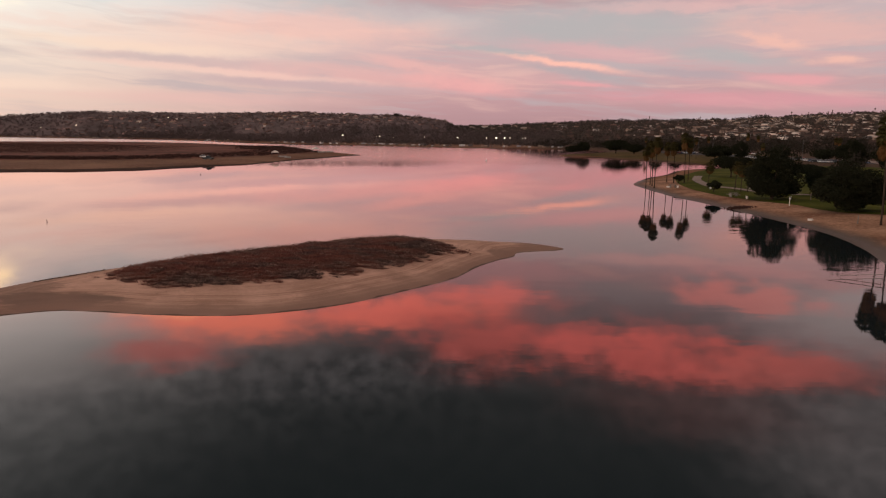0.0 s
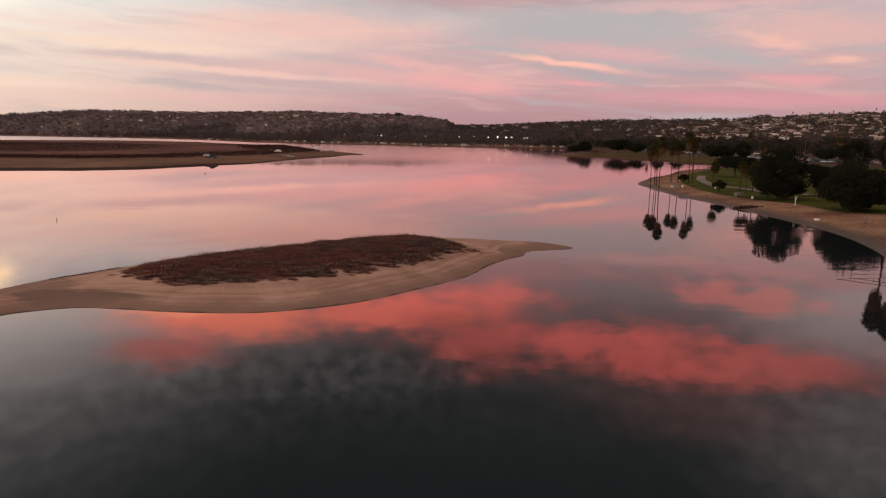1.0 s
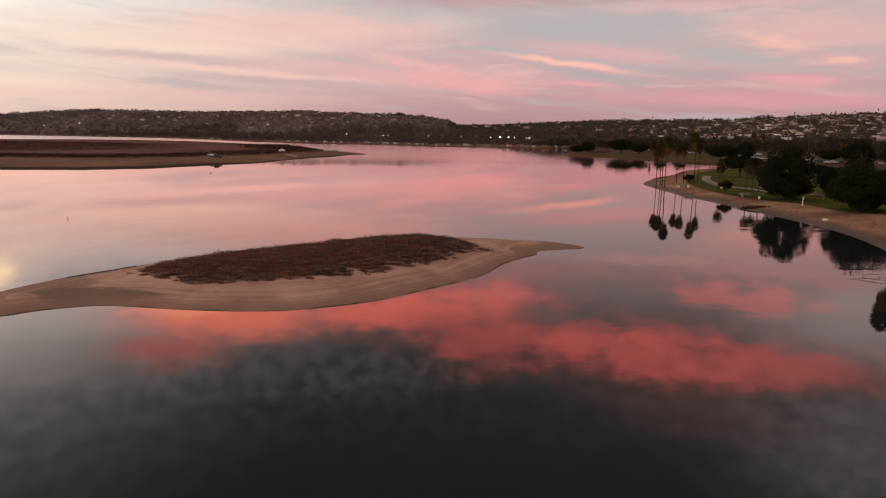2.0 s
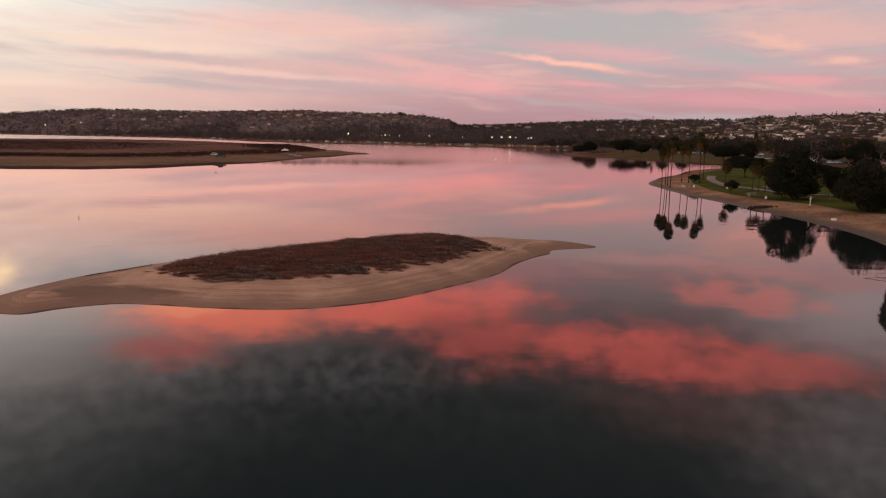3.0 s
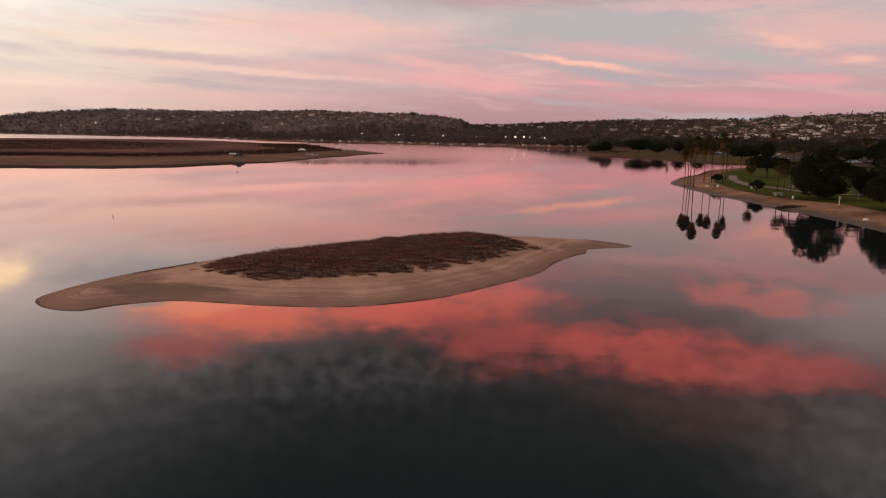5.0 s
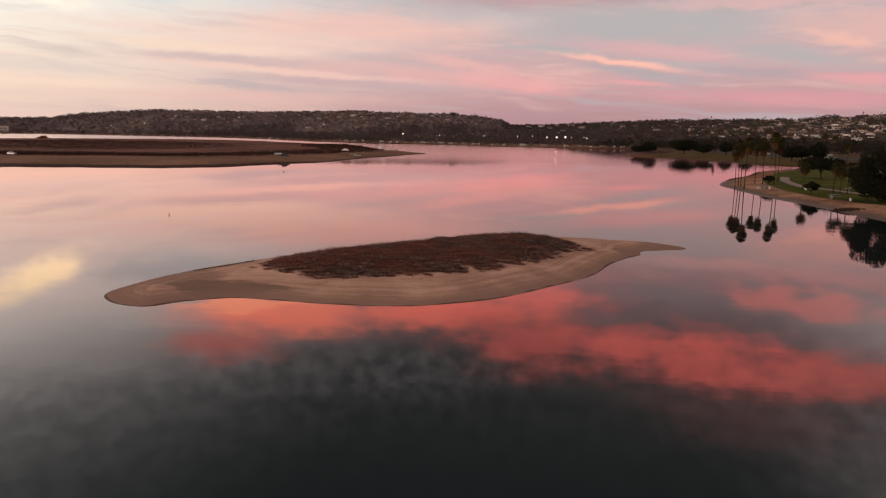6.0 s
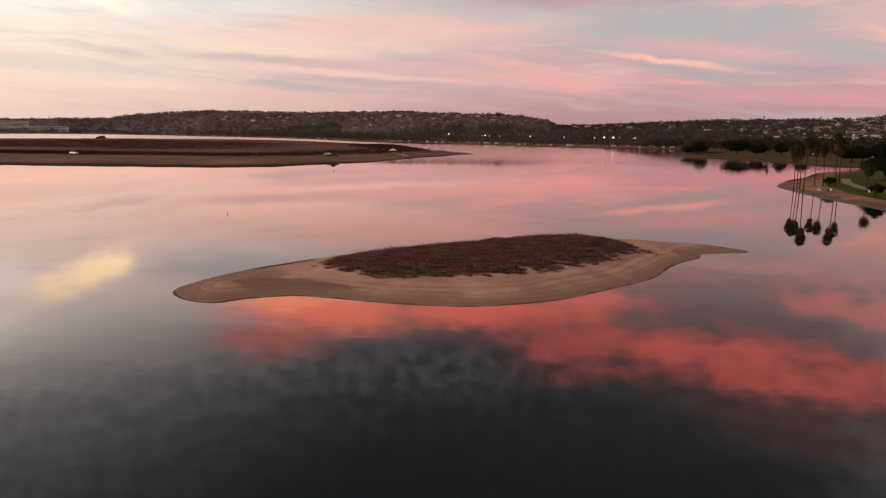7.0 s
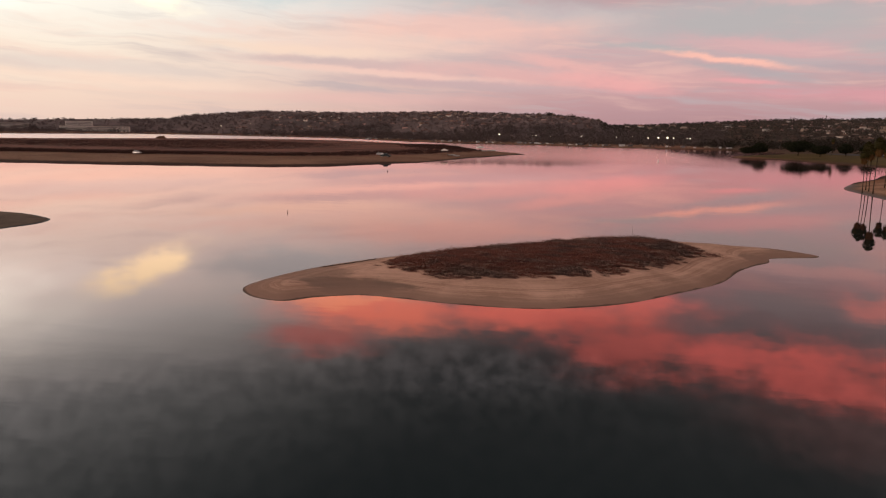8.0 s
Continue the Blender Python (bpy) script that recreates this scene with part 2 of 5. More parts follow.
def leafy(name, dark, light, rough=0.7):
    m, gr, bs = material(name, rough)
    isle = gr.put("ShaderNodeNewGeometry").outputs["Random Per Island"]
    pos = gr.put("ShaderNodeNewGeometry").outputs["Position"]
    f = gr.math("ADD", gr.math("MULTIPLY", isle, 0.6), gr.math("MULTIPLY", gr.noise(pos, 0.35, 2.0), 0.4))
    gr.plug(gr.mix(f, dark, light), bs.inputs["Base Color"])
    bs.inputs["Specular IOR Level"].default_value = 0.05
    return m


def paint(name, colour, rough=0.6, vary=0.25, metal=0.0):
    """Painted or plain stuff, a little different from object to object."""
    m, gr, bs = material(name, rough)
    rnd = gr.put("ShaderNodeObjectInfo").outputs["Random"]
    pos = gr.put("ShaderNodeTexCoord").outputs["Object"]
    n = gr.noise(pos, 2.5, 4.0, 0.6)
    f = gr.math("MULTIPLY_ADD", gr.math("ADD", gr.math("MULTIPLY", rnd, 0.7), gr.math("MULTIPLY", n, 0.3)), vary * 2, 1 - vary)
    gr.plug(gr.mix(1.0, colour, gr.vec(f, f, f), "MULTIPLY"), bs.inputs["Base Color"])
    bs.inputs["Metallic"].default_value = metal
    return m


def glowing(name, colour, strength):
    m = bpy.data.materials.new(name)
    m.use_nodes = True
    gr = Graph(m.node_tree)
    e = gr.put("ShaderNodeEmission", Color=(*colour, 1.0), Strength=strength)
    gr.links.new(e.outputs[0], gr.put("ShaderNodeOutputMaterial").inputs[0])
    return m


def water_material():
    m = bpy.data.materials.new("calm_water")
    m.use_nodes = True
    gr = Graph(m.node_tree)
    pos = gr.put("ShaderNodeNewGeometry").outputs["Position"]
    sx = gr.put("ShaderNodeSeparateXYZ", i0=pos).outputs
    slow = gr.noise(gr.vec(gr.math("MULTIPLY", sx[0], 0.25), sx[1]), 0.35, 2.0)
    quick = gr.noise(gr.vec(gr.math("MULTIPLY", sx[0], 0.5), sx[1]), 1.6, 2.0)
    where = gr.math("MAXIMUM", gr.ease(gr.noise(pos, 0.02, 2.0), 0.45, 0.68, 0.12, 0.6), gr.ease(sx[0], 25.0, 52.0))
    # a breeze ruffles the inlet behind the peninsula, and a little the far reach of the bay
    inlet = gr.math("MULTIPLY", gr.ease(sx[0], -150.0, -260.0), gr.ease(sx[1], 600.0, 680.0))
    reach = gr.math("MULTIPLY", gr.ease(sx[1], 240.0, 520.0), gr.ease(sx[0], 80.0, 40.0))
    coarse = gr.math("ADD", gr.ease(sx[1], 330.0, 430.0, 0.015, 0.06), gr.math("MAXIMUM", gr.math("MULTIPLY", reach, 0.10), gr.math("MULTIPLY", inlet, 0.20)))
    lap = gr.math("MULTIPLY", gr.math("MULTIPLY", gr.ease(sx[0], 40.0, 52.0), gr.ease(sx[1], 150.0, 110.0)), 1.6)
    where = gr.math("ADD", where, lap)
    high = gr.math("MULTIPLY", gr.math("ADD", slow, gr.math("MULTIPLY", quick, 0.25)), where)
    bump = gr.put("ShaderNodeBump", Strength=0.30, Distance=0.05, Height=high)
    deep = gr.put("ShaderNodeBsdfDiffuse", Color=(0.010, 0.017, 0.019, 1.0))
    # The gloss colour paints the reflection pinker than the sky it mirrors.
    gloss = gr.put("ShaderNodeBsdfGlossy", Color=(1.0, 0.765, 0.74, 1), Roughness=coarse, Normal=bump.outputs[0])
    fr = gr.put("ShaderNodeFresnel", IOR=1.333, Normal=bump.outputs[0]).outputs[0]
    # Reflection painted brighter than Fresnel gives, most in the west, least eastward.
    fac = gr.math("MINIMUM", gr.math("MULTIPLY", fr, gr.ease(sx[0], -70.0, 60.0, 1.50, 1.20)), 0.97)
    mx = gr.put("ShaderNodeMixShader", i0=fac, i1=deep.outputs[0], i2=gloss.outputs[0])
    gr.links.new(mx.outputs[0], gr.put("ShaderNodeOutputMaterial").inputs[0])
    return m


WATER = water_material()
SAND = earth("beach_sand", (0.14, 0.066, 0.038), (0.40, 0.235, 0.150), 0.07, 1.6, 0.35, wet=(0.5, (0.105, 0.082, 0.068)))
DAMP = earth("damp_sand", (0.085, 0.062, 0.047), (0.165, 0.122, 0.092), 0.12, 3.0, 0.4, wet=(0.12, (0.05, 0.04, 0.033)))
MARSH = earth("marsh_flat", (0.075, 0.033, 0.025), (0.180, 0.077, 0.055), 0.02, 0.25, 0.5)
LAWN = earth("lawn_grass", (0.034, 0.044, 0.005), (0.078, 0.080, 0.012), 0.12, 3.0, 0.5)
DRYLAWN = earth("dry_lawn", (0.052, 0.040, 0.012), (0.105, 0.072, 0.026), 0.05, 1.5, 0.4)
ASPHALT = earth("asphalt", (0.045, 0.044, 0.044), (0.075, 0.07, 0.068), 0.1, 4.0, 0.2)
CONCRETE = earth("path_concrete", (0.19, 0.15, 0.13), (0.27, 0.22, 0.19), 0.3, 4.0, 0.2)


def scrub_material():
    """Dry scrub: rusty, dark and bleached patches, and every spray a little different."""
    m, gr, bs = material("dry_brush", 0.8)
    geo = gr.put("ShaderNodeNewGeometry").outputs
    sx = gr.put("ShaderNodeSeparateXYZ", i0=geo["Position"]).outputs
    lie = gr.vec(gr.math("MULTIPLY", sx[0], 0.33), sx[1], sx[2])
    f = gr.math("ADD", gr.math("MULTIPLY", gr.noise(lie, 1.5, 4.0, 0.65), 0.90), gr.math("MULTIPLY", geo["Random Per Island"], 0.10))
    grey = gr.ramp(f, (0.34, (0.056, 0.038, 0.035)), (0.50, (0.105, 0.062, 0.052)), (0.59, (0.135, 0.084, 0.068)), (0.69, (0.30, 0.20, 0.155)))
    rust = gr.ramp(f, (0.34, (0.085, 0.036, 0.029)), (0.50, (0.180, 0.066, 0.049)), (0.62, (0.195, 0.080, 0.057)), (0.72, (0.26, 0.15, 0.11)))
    wide = gr.noise(gr.vec(gr.math("MULTIPLY", sx[0], 0.6), sx[1], 3.0), 0.30, 3.0, 0.55)
    c = gr.mix(gr.ease(wide, 0.38, 0.57), grey, rust)
    gr.plug(c, bs.inputs["Base Color"])
    bs.inputs["Specular IOR Level"].default_value = 0.05
    return m


BRUSH = scrub_material()
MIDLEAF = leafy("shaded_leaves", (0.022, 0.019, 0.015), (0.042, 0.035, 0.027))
MARSHLEAF = leafy("marsh_brush_leaves", (0.045, 0.024, 0.020), (0.085, 0.043, 0.035))
RUSTLEAF = leafy("rusty_leaves", (0.20, 0.10, 0.055), (0.36, 0.19, 0.11))
TWIG = leafy("pale_twigs", (0.13, 0.085, 0.066), (0.33, 0.22, 0.17))
LEAF = leafy("dark_leaves", (0.010, 0.012, 0.007), (0.026, 0.027, 0.014))
# Leaves across the bay: distance haze is put into these paler, mauver colours.
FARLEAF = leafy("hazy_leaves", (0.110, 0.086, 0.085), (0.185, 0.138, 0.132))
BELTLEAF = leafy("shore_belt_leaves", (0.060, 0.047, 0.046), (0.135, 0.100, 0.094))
GARDENLEAF = leafy("hazy_garden_leaves", (0.052, 0.044, 0.039), (0.115, 0.090, 0.078))
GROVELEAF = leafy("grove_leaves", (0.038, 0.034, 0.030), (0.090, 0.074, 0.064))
FROND = leafy("palm_fronds", (0.030, 0.028, 0.010), (0.075, 0.060, 0.021))
SKIRT = leafy("dry_fronds", (0.10, 0.048, 0.019), (0.19, 0.095, 0.035))
BARK = earth("bark", (0.035, 0.025, 0.02), (0.075, 0.055, 0.04), 1.0, 8.0, 0.4)


def ground_material():
    """Shore soil, darker low by the water, turning to scrub on the hills."""
    m, gr, bs = material("shore_soil", 0.95)
    pos = gr.put("ShaderNodeNewGeometry").outputs["Position"]
    z = gr.put("ShaderNodeSeparateXYZ", i0=pos).outputs[2]
    a, b, c = gr.noise(pos, 0.03, 4.0, 0.6), gr.noise(pos, 0.8, 5.0, 0.65), gr.noise(pos, 0.006, 5.0, 0.6)
    soil = gr.mix(gr.ease(gr.math("ADD", gr.math("MULTIPLY", a, 0.6), gr.math("MULTIPLY", b, 0.4)), 0.36, 0.64), (0.15, 0.070, 0.040), (0.26, 0.132, 0.076))
    sx = gr.put("ShaderNodeSeparateXYZ", i0=pos).outputs
    mud = gr.mix(gr.ease(gr.math("ADD", gr.math("MULTIPLY", a, 0.5), gr.math("MULTIPLY", b, 0.5)), 0.38, 0.62), (0.125, 0.066, 0.042), (0.225, 0.124, 0.079))
    soil = gr.mix(gr.math("MAXIMUM", gr.ease(sx[0], -30.0, -85.0), gr.ease(sx[1], 600.0, 700.0)), soil, mud)
    soil = gr.mix(gr.ease(gr.math("ADD", gr.math("ADD", z, gr.math("MULTIPLY_ADD", b, 0.5, -0.25)), gr.math("MULTIPLY_ADD", a, 0.5, gr.ease(gr.put("ShaderNodeSeparateXYZ", i0=pos).outputs[0], -130.0, -90.0, 0.30, 0.65))), 1.40, 1.02), soil, (0.045, 0.025, 0.018))
    # Western slope: distance haze is put into its paler, mauver colour.
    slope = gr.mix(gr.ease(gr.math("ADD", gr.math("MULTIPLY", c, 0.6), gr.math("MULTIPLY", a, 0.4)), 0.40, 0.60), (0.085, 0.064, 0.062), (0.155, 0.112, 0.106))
    # The eastern slope is a darker brown, without that haze.
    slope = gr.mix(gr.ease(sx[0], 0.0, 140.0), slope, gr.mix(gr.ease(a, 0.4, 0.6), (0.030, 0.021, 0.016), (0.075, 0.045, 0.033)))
    soil = gr.mix(gr.ease(sx[0], 95.0, 140.0), soil, gr.mix(gr.ease(b, 0.4, 0.6), (0.050, 0.032, 0.020), (0.100, 0.060, 0.040)))
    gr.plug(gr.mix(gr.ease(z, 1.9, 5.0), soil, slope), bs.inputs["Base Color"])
    gr.plug(gr.put("ShaderNodeBump", Strength=0.4, Distance=0.2, Height=b).outputs[0], bs.inputs["Normal"])
    return m


def islet_material():
    """Sand with wrack lines that follow the shore; "inshore" is the distance from the waterline."""
    m, gr, bs = material("islet_sand", 0.95)
    pos = gr.put("ShaderNodeNewGeometry").outputs["Position"]
    at = gr.put("ShaderNodeAttribute")
    at.attribute_name = "inshore"
    far = at.outputs["Fac"]
    a, b = gr.noise(pos, 0.22, 4.0, 0.6), gr.noise(pos, 7.0, 5.0, 0.7)
    lines = gr.noise(gr.vec(gr.math("ADD", gr.math("MULTIPLY", far, 4.2), gr.math("MULTIPLY", a, 3.0)), gr.math("MULTIPLY", a, 0.8)), 1.0, 6.0, 0.72)
    tone = gr.math("ADD", gr.math("MULTIPLY", lines, 0.5), gr.math("ADD", gr.math("MULTIPLY", a, 0.3), gr.math("MULTIPLY", b, 0.2)))
    c = gr.mix(gr.ease(tone, 0.41, 0.59), (0.31, 0.180, 0.126), (0.56, 0.345, 0.254))
    under = gr.put("ShaderNodeAttribute")
    under.attribute_name = "litter"
    c = gr.mix(gr.math("MULTIPLY", under.outputs["Fac"], gr.ease(b, 0.3, 0.5, 0.6, 0.95)), c, (0.085, 0.040, 0.029))
    # a damp hollow by the western neck, a damp eastern corner and point
    sx = gr.put("ShaderNodeSeparateXYZ", i0=pos).outputs
    blot = gr.math("SUBTRACT", gr.noise(gr.vec(gr.math("MULTIPLY", sx[0], 0.22), gr.math("MULTIPLY", sx[1], 0.5)), 1.0, 4.0, 0.6), 0.5)

    def hollow(cx, cy, rx, ry, tear):
        ux, uy = gr.math("DIVIDE", gr.math("SUBTRACT", sx[0], cx), rx), gr.math("DIVIDE", gr.math("SUBTRACT", sx[1], cy), ry)
        d = gr.math("ADD", gr.math("ADD", gr.math("MULTIPLY", ux, ux), gr.math("MULTIPLY", uy, uy)), gr.math("MULTIPLY", blot, tear))
        return gr.ease(d, 1.25, 0.55)

    damp_at = gr.math("MAXIMUM", gr.math("MAXIMUM", hollow(-34.0, 59.6, 6.0, 2.6, 3.0), gr.math("MULTIPLY", hollow(-39.5, 62.5, 4.0, 4.5, 4.5), 0.6)),
                      gr.math("MAXIMUM", gr.math("MULTIPLY", hollow(7.8, 88.0, 2.0, 2.4, 2.5), 0.7), gr.math("MULTIPLY", gr.ease(sx[0], 8.5, 12.0), 0.75)))
    c = gr.mix(gr.math("MULTIPLY", damp_at, 0.85), c, (0.165, 0.108, 0.084))
    speck = gr.ease(gr.noise(pos, 2.2, 4.0, 0.75), 0.60, 0.68)
    c = gr.mix(gr.math("MULTIPLY", speck, 0.5), c, (0.12, 0.08, 0.055))
    damp = gr.math("MULTIPLY", gr.ease(gr.noise(pos, 0.13, 3.0, 0.55), 0.50, 0.66), gr.ease(far, 6.5, 3.0))
    c = gr.mix(gr.math("MULTIPLY", damp, 0.5), c, (0.24, 0.145, 0.108))
    rim = gr.math("ADD", far, gr.math("MULTIPLY_ADD", a, 1.2, -0.6))
    c = gr.mix(gr.ease(rim, 3.6, 0.7, 0.0, 0.9), c, (0.250, 0.152, 0.113))
    c = gr.mix(gr.ease(rim, 0.30, 0.05), c, (0.10, 0.064, 0.046))
    gr.plug(c, bs.inputs["Base Color"])
    gr.plug(gr.ease(rim, 0.1, 0.9, 0.7, 0.95), bs.inputs["Roughness"])
    h = gr.math("ADD", gr.math("MULTIPLY", lines, 0.4), gr.math("ADD", gr.math("MULTIPLY", b, 0.3), gr.math("MULTIPLY", gr.noise(pos, 2.0, 4.0, 0.7), 0.5)))
    gr.plug(gr.put("ShaderNodeBump", Strength=0.7, Distance=0.10, Height=h).outputs[0], bs.inputs["Normal"])
    return m


SOIL, ISLET = ground_material(), islet_material()


# ---------------------------------------------------------------- plan
def spline(points, step=4, closed=True):
    """A smooth line through the corners of a plan."""
    p = [Vector(q) for q in points]
    n = len(p)
    out = []
    for i in range(n if closed else n - 1):
        a, b, c, d = ((p[(i + k - 1) % n]) if closed else p[min(max(i + k - 1, 0), n - 1)] for k in range(4))
        for k in range(step):
            t = k / step
            out.append(0.5 * (2 * b + (c - a) * t + (2 * a - 5 * b + 4 * c - d) * t * t + (3 * b - a - 3 * c + d) * t ** 3))
    if not closed:
        out.append(p[-1])
    return np.array([(q.x, q.y) for q in out])


def inland(x, y, line):
    """Signed distance to a closed line, positive inside."""
    x, y = np.asarray(x, float), np.asarray(y, float)
    best = np.full(x.shape, 1e18)
    odd = np.zeros(x.shape, bool)
    for (ax, ay), (bx, by) in zip(line, np.roll(line, -1, 0)):
        dx, dy = bx - ax, by - ay
        t = np.clip(((x - ax) * dx + (y - ay) * dy) / (dx * dx + dy * dy + 1e-12), 0, 1)
        best = np.minimum(best, (x - ax - t * dx) ** 2 + (y - ay - t * dy) ** 2)
        if dy:
            odd ^= ((ay > y) != (by > y)) & (x < ax + (y - ay) * dx / dy)
    return np.where(odd, 1, -1) * np.sqrt(best)


def ripple(x, y, size, seed=0.0):
    """Soft unevenness between -1 and 1, made of a few crossing waves."""
    s = 0
    for k, (a, b) in enumerate(((1.0, 0.3), (-0.6, 1.1), (0.45, -0.9), (1.7, 1.2), (-1.9, 0.8))):
        s = s + np.sin((a * x + b * y) * 6.283 / size + seed + k * 1.7) / (1.3 + 0.5 * k)
    return s / 2.4


def step01(v, lo, hi):
    t = np.clip((v - lo) / (hi - lo), 0, 1)
    return t * t * (3 - 2 * t)


PENINSULA = spline([(-59, 503), (-67, 478), (-74, 435), (-82, 408), (-88, 372), (-93, 338), (-106, 312), (-117, 284), (-137, 266), (-158, 259),
                    (-203, 250), (-251, 244), (-420, 225), (-900, 180), (-1300, 420), (-1000, 560), (-670, 670), (-614, 742), (-570, 850),
                    (-456, 950), (-331, 925), (-225, 810), (-152, 730), (-107, 600), (-78, 545)])
MAINLAND = spline([(-3500, 500), (-1700, 850), (-1150, 1090), (-1075, 1400), (-990, 1490), (-765, 1430), (-515, 1320), (-342, 1105), (-255, 990), (-160, 930), (-100, 919),
                   (-62, 899), (9, 830), (76, 825), (135, 815), (170, 740), (140, 640), (100, 572), (86, 541), (90, 514), (107, 506), (118, 466),
                   (131, 446), (137, 408), (152, 400), (170, 388), (160, 366), (122, 337), (106, 317), (90, 283), (77, 262), (69, 244), (61.5, 224),
                   (60.2, 209), (59.6, 190), (59.8, 176), (61.2, 162), (62, 147), (62.5, 135), (62.8, 124), (62.8, 115), (61.5, 105), (58.6, 94),
                   (55.3, 85), (52, 74), (54, 58), (70, 35), (120, 5), (400, -120), (3500, -900), (4700, 1500), (3500, 4700), (-3500, 4700)])

BEARING = np.array([-3.0, -1.3, -0.98, -0.66, -0.629, -0.508, -0.349, -0.196, -0.155, -0.130, -0.109, -0.076, -0.036, 0.0, 0.014, 0.051, 0.2185, 0.41, 0.545, 0.62, 0.8, 1.4, 4.0])
RISE = np.array([0.004, 0.004, 0.005, 0.010, 0.0143, 0.0220, 0.0240, 0.0290, 0.0272, 0.0281, 0.0260, 0.0272, 0.0246, 0.0197, 0.0120, 0.0125, 0.0210, 0.0225, 0.0270, 0.0280, 0.030, 0.03, 0.01])


def land(x, y):
    """Height of the ground, sea bed included."""
    x, y = np.asarray(x, float), np.asarray(y, float)
    a = inland(x, y, PENINSULA)
    b = inland(x, y, MAINLAND)
    bank_a = np.where(a > 0, 1.7 * (1 - np.exp(-a / 14)), a * 0.12)
    bank_b = np.where(b > 0, 1.6 * (1 - np.exp(-b / 11)), b * 0.12)
    z = np.maximum(np.maximum(bank_a, bank_b), -1.6)
    z = z + np.where(z > 0.3, 0.12, 0.0) * ripple(x, y, 23.0)
    r = np.hypot(x, y)
    bearing = np.where(y > 1, x / np.maximum(y, 1), np.sign(x) * 4)
    far = np.interp(bearing, [-0.7, -0.45, -0.15, 0.03, 0.3], [1700, 1500, 1080, 1080, 900])
    top = np.interp(bearing, [-0.7, -0.2, 0.0, 0.06, 0.3], [2350, 2000, 1850, 2200, 2300])
    rise = np.interp(bearing, BEARING, RISE)
    crest = np.maximum(15 + rise * top * np.sqrt(1 + np.minimum(bearing ** 2, 1.5)) * 0.97, 4)
    ramp = np.clip((r - far) / (top - far), 0, 1) ** 0.85
    hill = (crest - 2) * ramp * (1 + 0.06 * ripple(x, y, 420.0) * (1 - ramp))
    return z + np.where(b > 0, hill * step01(b, 20, 260), 0)


def mesh_of(name, verts, faces, smooth=True):
    me = bpy.data.meshes.new(name)
    me.from_pydata([tuple(map(float, v)) for v in verts], [], [tuple(map(int, q)) for q in faces])
    if smooth:
        me.polygons.foreach_set("use_smooth", [True] * len(me.polygons))
    me.update()
    return me


def structure(name, me, mat, label, category):
    me.materials.append(mat)
    return tagged(new(name, me), label, category, kind="structure")


# the ground, one sheet from the sea bed to behind the hills, closer-meshed ahead
turn = np.radians(np.concatenate([np.arange(-180, -62, 4.0), np.arange(-62, 62, 0.22), np.arange(62, 180, 4.0)]))
reach = np.concatenate([[6, 20], np.geomspace(45, 4900, 250)])
A, Rr = np.meshgrid(turn, reach)
gx, gy = Rr * np.sin(A), Rr * np.cos(A)
gz = land(gx, gy)
rows_n, cols_n = A.shape
i, j = np.meshgrid(np.arange(rows_n - 1), np.arange(cols_n), indexing="ij")
j2 = (j + 1) % cols_n
quads = np.stack([i * cols_n + j, i * cols_n + j2, (i + 1) * cols_n + j2, (i + 1) * cols_n + j], -1).reshape(-1, 4)
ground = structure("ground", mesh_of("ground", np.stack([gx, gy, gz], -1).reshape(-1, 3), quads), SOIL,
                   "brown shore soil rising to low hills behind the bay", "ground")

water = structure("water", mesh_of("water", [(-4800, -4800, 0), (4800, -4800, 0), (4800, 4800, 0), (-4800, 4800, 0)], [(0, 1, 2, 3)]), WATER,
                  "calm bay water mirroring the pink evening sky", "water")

from mathutils.geometry import delaunay_2d_cdt


def sheet(line, res, height, lift=0.0):
    """A meshed patch of plan inside a closed line, laid on a height."""
    lo, hi = line.min(0), line.max(0)
    X, Y = np.meshgrid(np.arange(lo[0], hi[0], res), np.arange(lo[1], hi[1], res))
    X = X + (np.arange(X.shape[0]) % 2)[:, None] * res * 0.5
    d = inland(X, Y, line)
    keep = d > res * 0.4
    pts = [Vector(p) for p in line] + [Vector((a, b)) for a, b in zip(X[keep], Y[keep])]
    n = len(line)
    v, _, f, *_ = delaunay_2d_cdt(pts, [(k, (k + 1) % n) for k in range(n)], [], 1, 1e-5)
    xy = np.array([(p.x, p.y) for p in v])
    z = height(xy[:, 0], xy[:, 1]) + lift
    return np.column_stack([xy, z]), f


ISLAND = spline([(-44.6, 57.6), (-42.2, 54.5), (-38.8, 53.6), (-36.5, 55.7), (-33, 57.5), (-29.7, 57.4), (-24.5, 56.6), (-19.5, 56.4), (-15, 57.3),
                 (-9.3, 60.5), (-4.2, 66), (1, 72.5), (4, 79.4), (6.6, 83.8), (8.9, 86.7), (9.8, 89.7), (13.4, 91.3), (15.6, 92.2), (16.4, 93.7),
                 (14.6, 96.2), (11.8, 98.3), (7.5, 99.2), (3, 100.6), (-4, 101), (-10.5, 99.5), (-18, 94.5), (-25, 88), (-31, 82.5), (-36.4, 76.8),
                 (-40.2, 71.6), (-42.6, 67), (-44.2, 62)], 6)
SCRUB = spline([(-33.5, 67.4), (-29, 64.4), (-24.5, 63.6), (-20.6, 64.8), (-15.6, 66.4), (-10.6, 69.4), (-5.2, 75.3), (-1.6, 80.9), (1.6, 87.0),
                (-0.5, 92), (-6, 95.3), (-11.5, 94), (-16, 90.4), (-21.3, 86), (-27, 81), (-31.5, 76.3), (-33.8, 71.2)], 4)


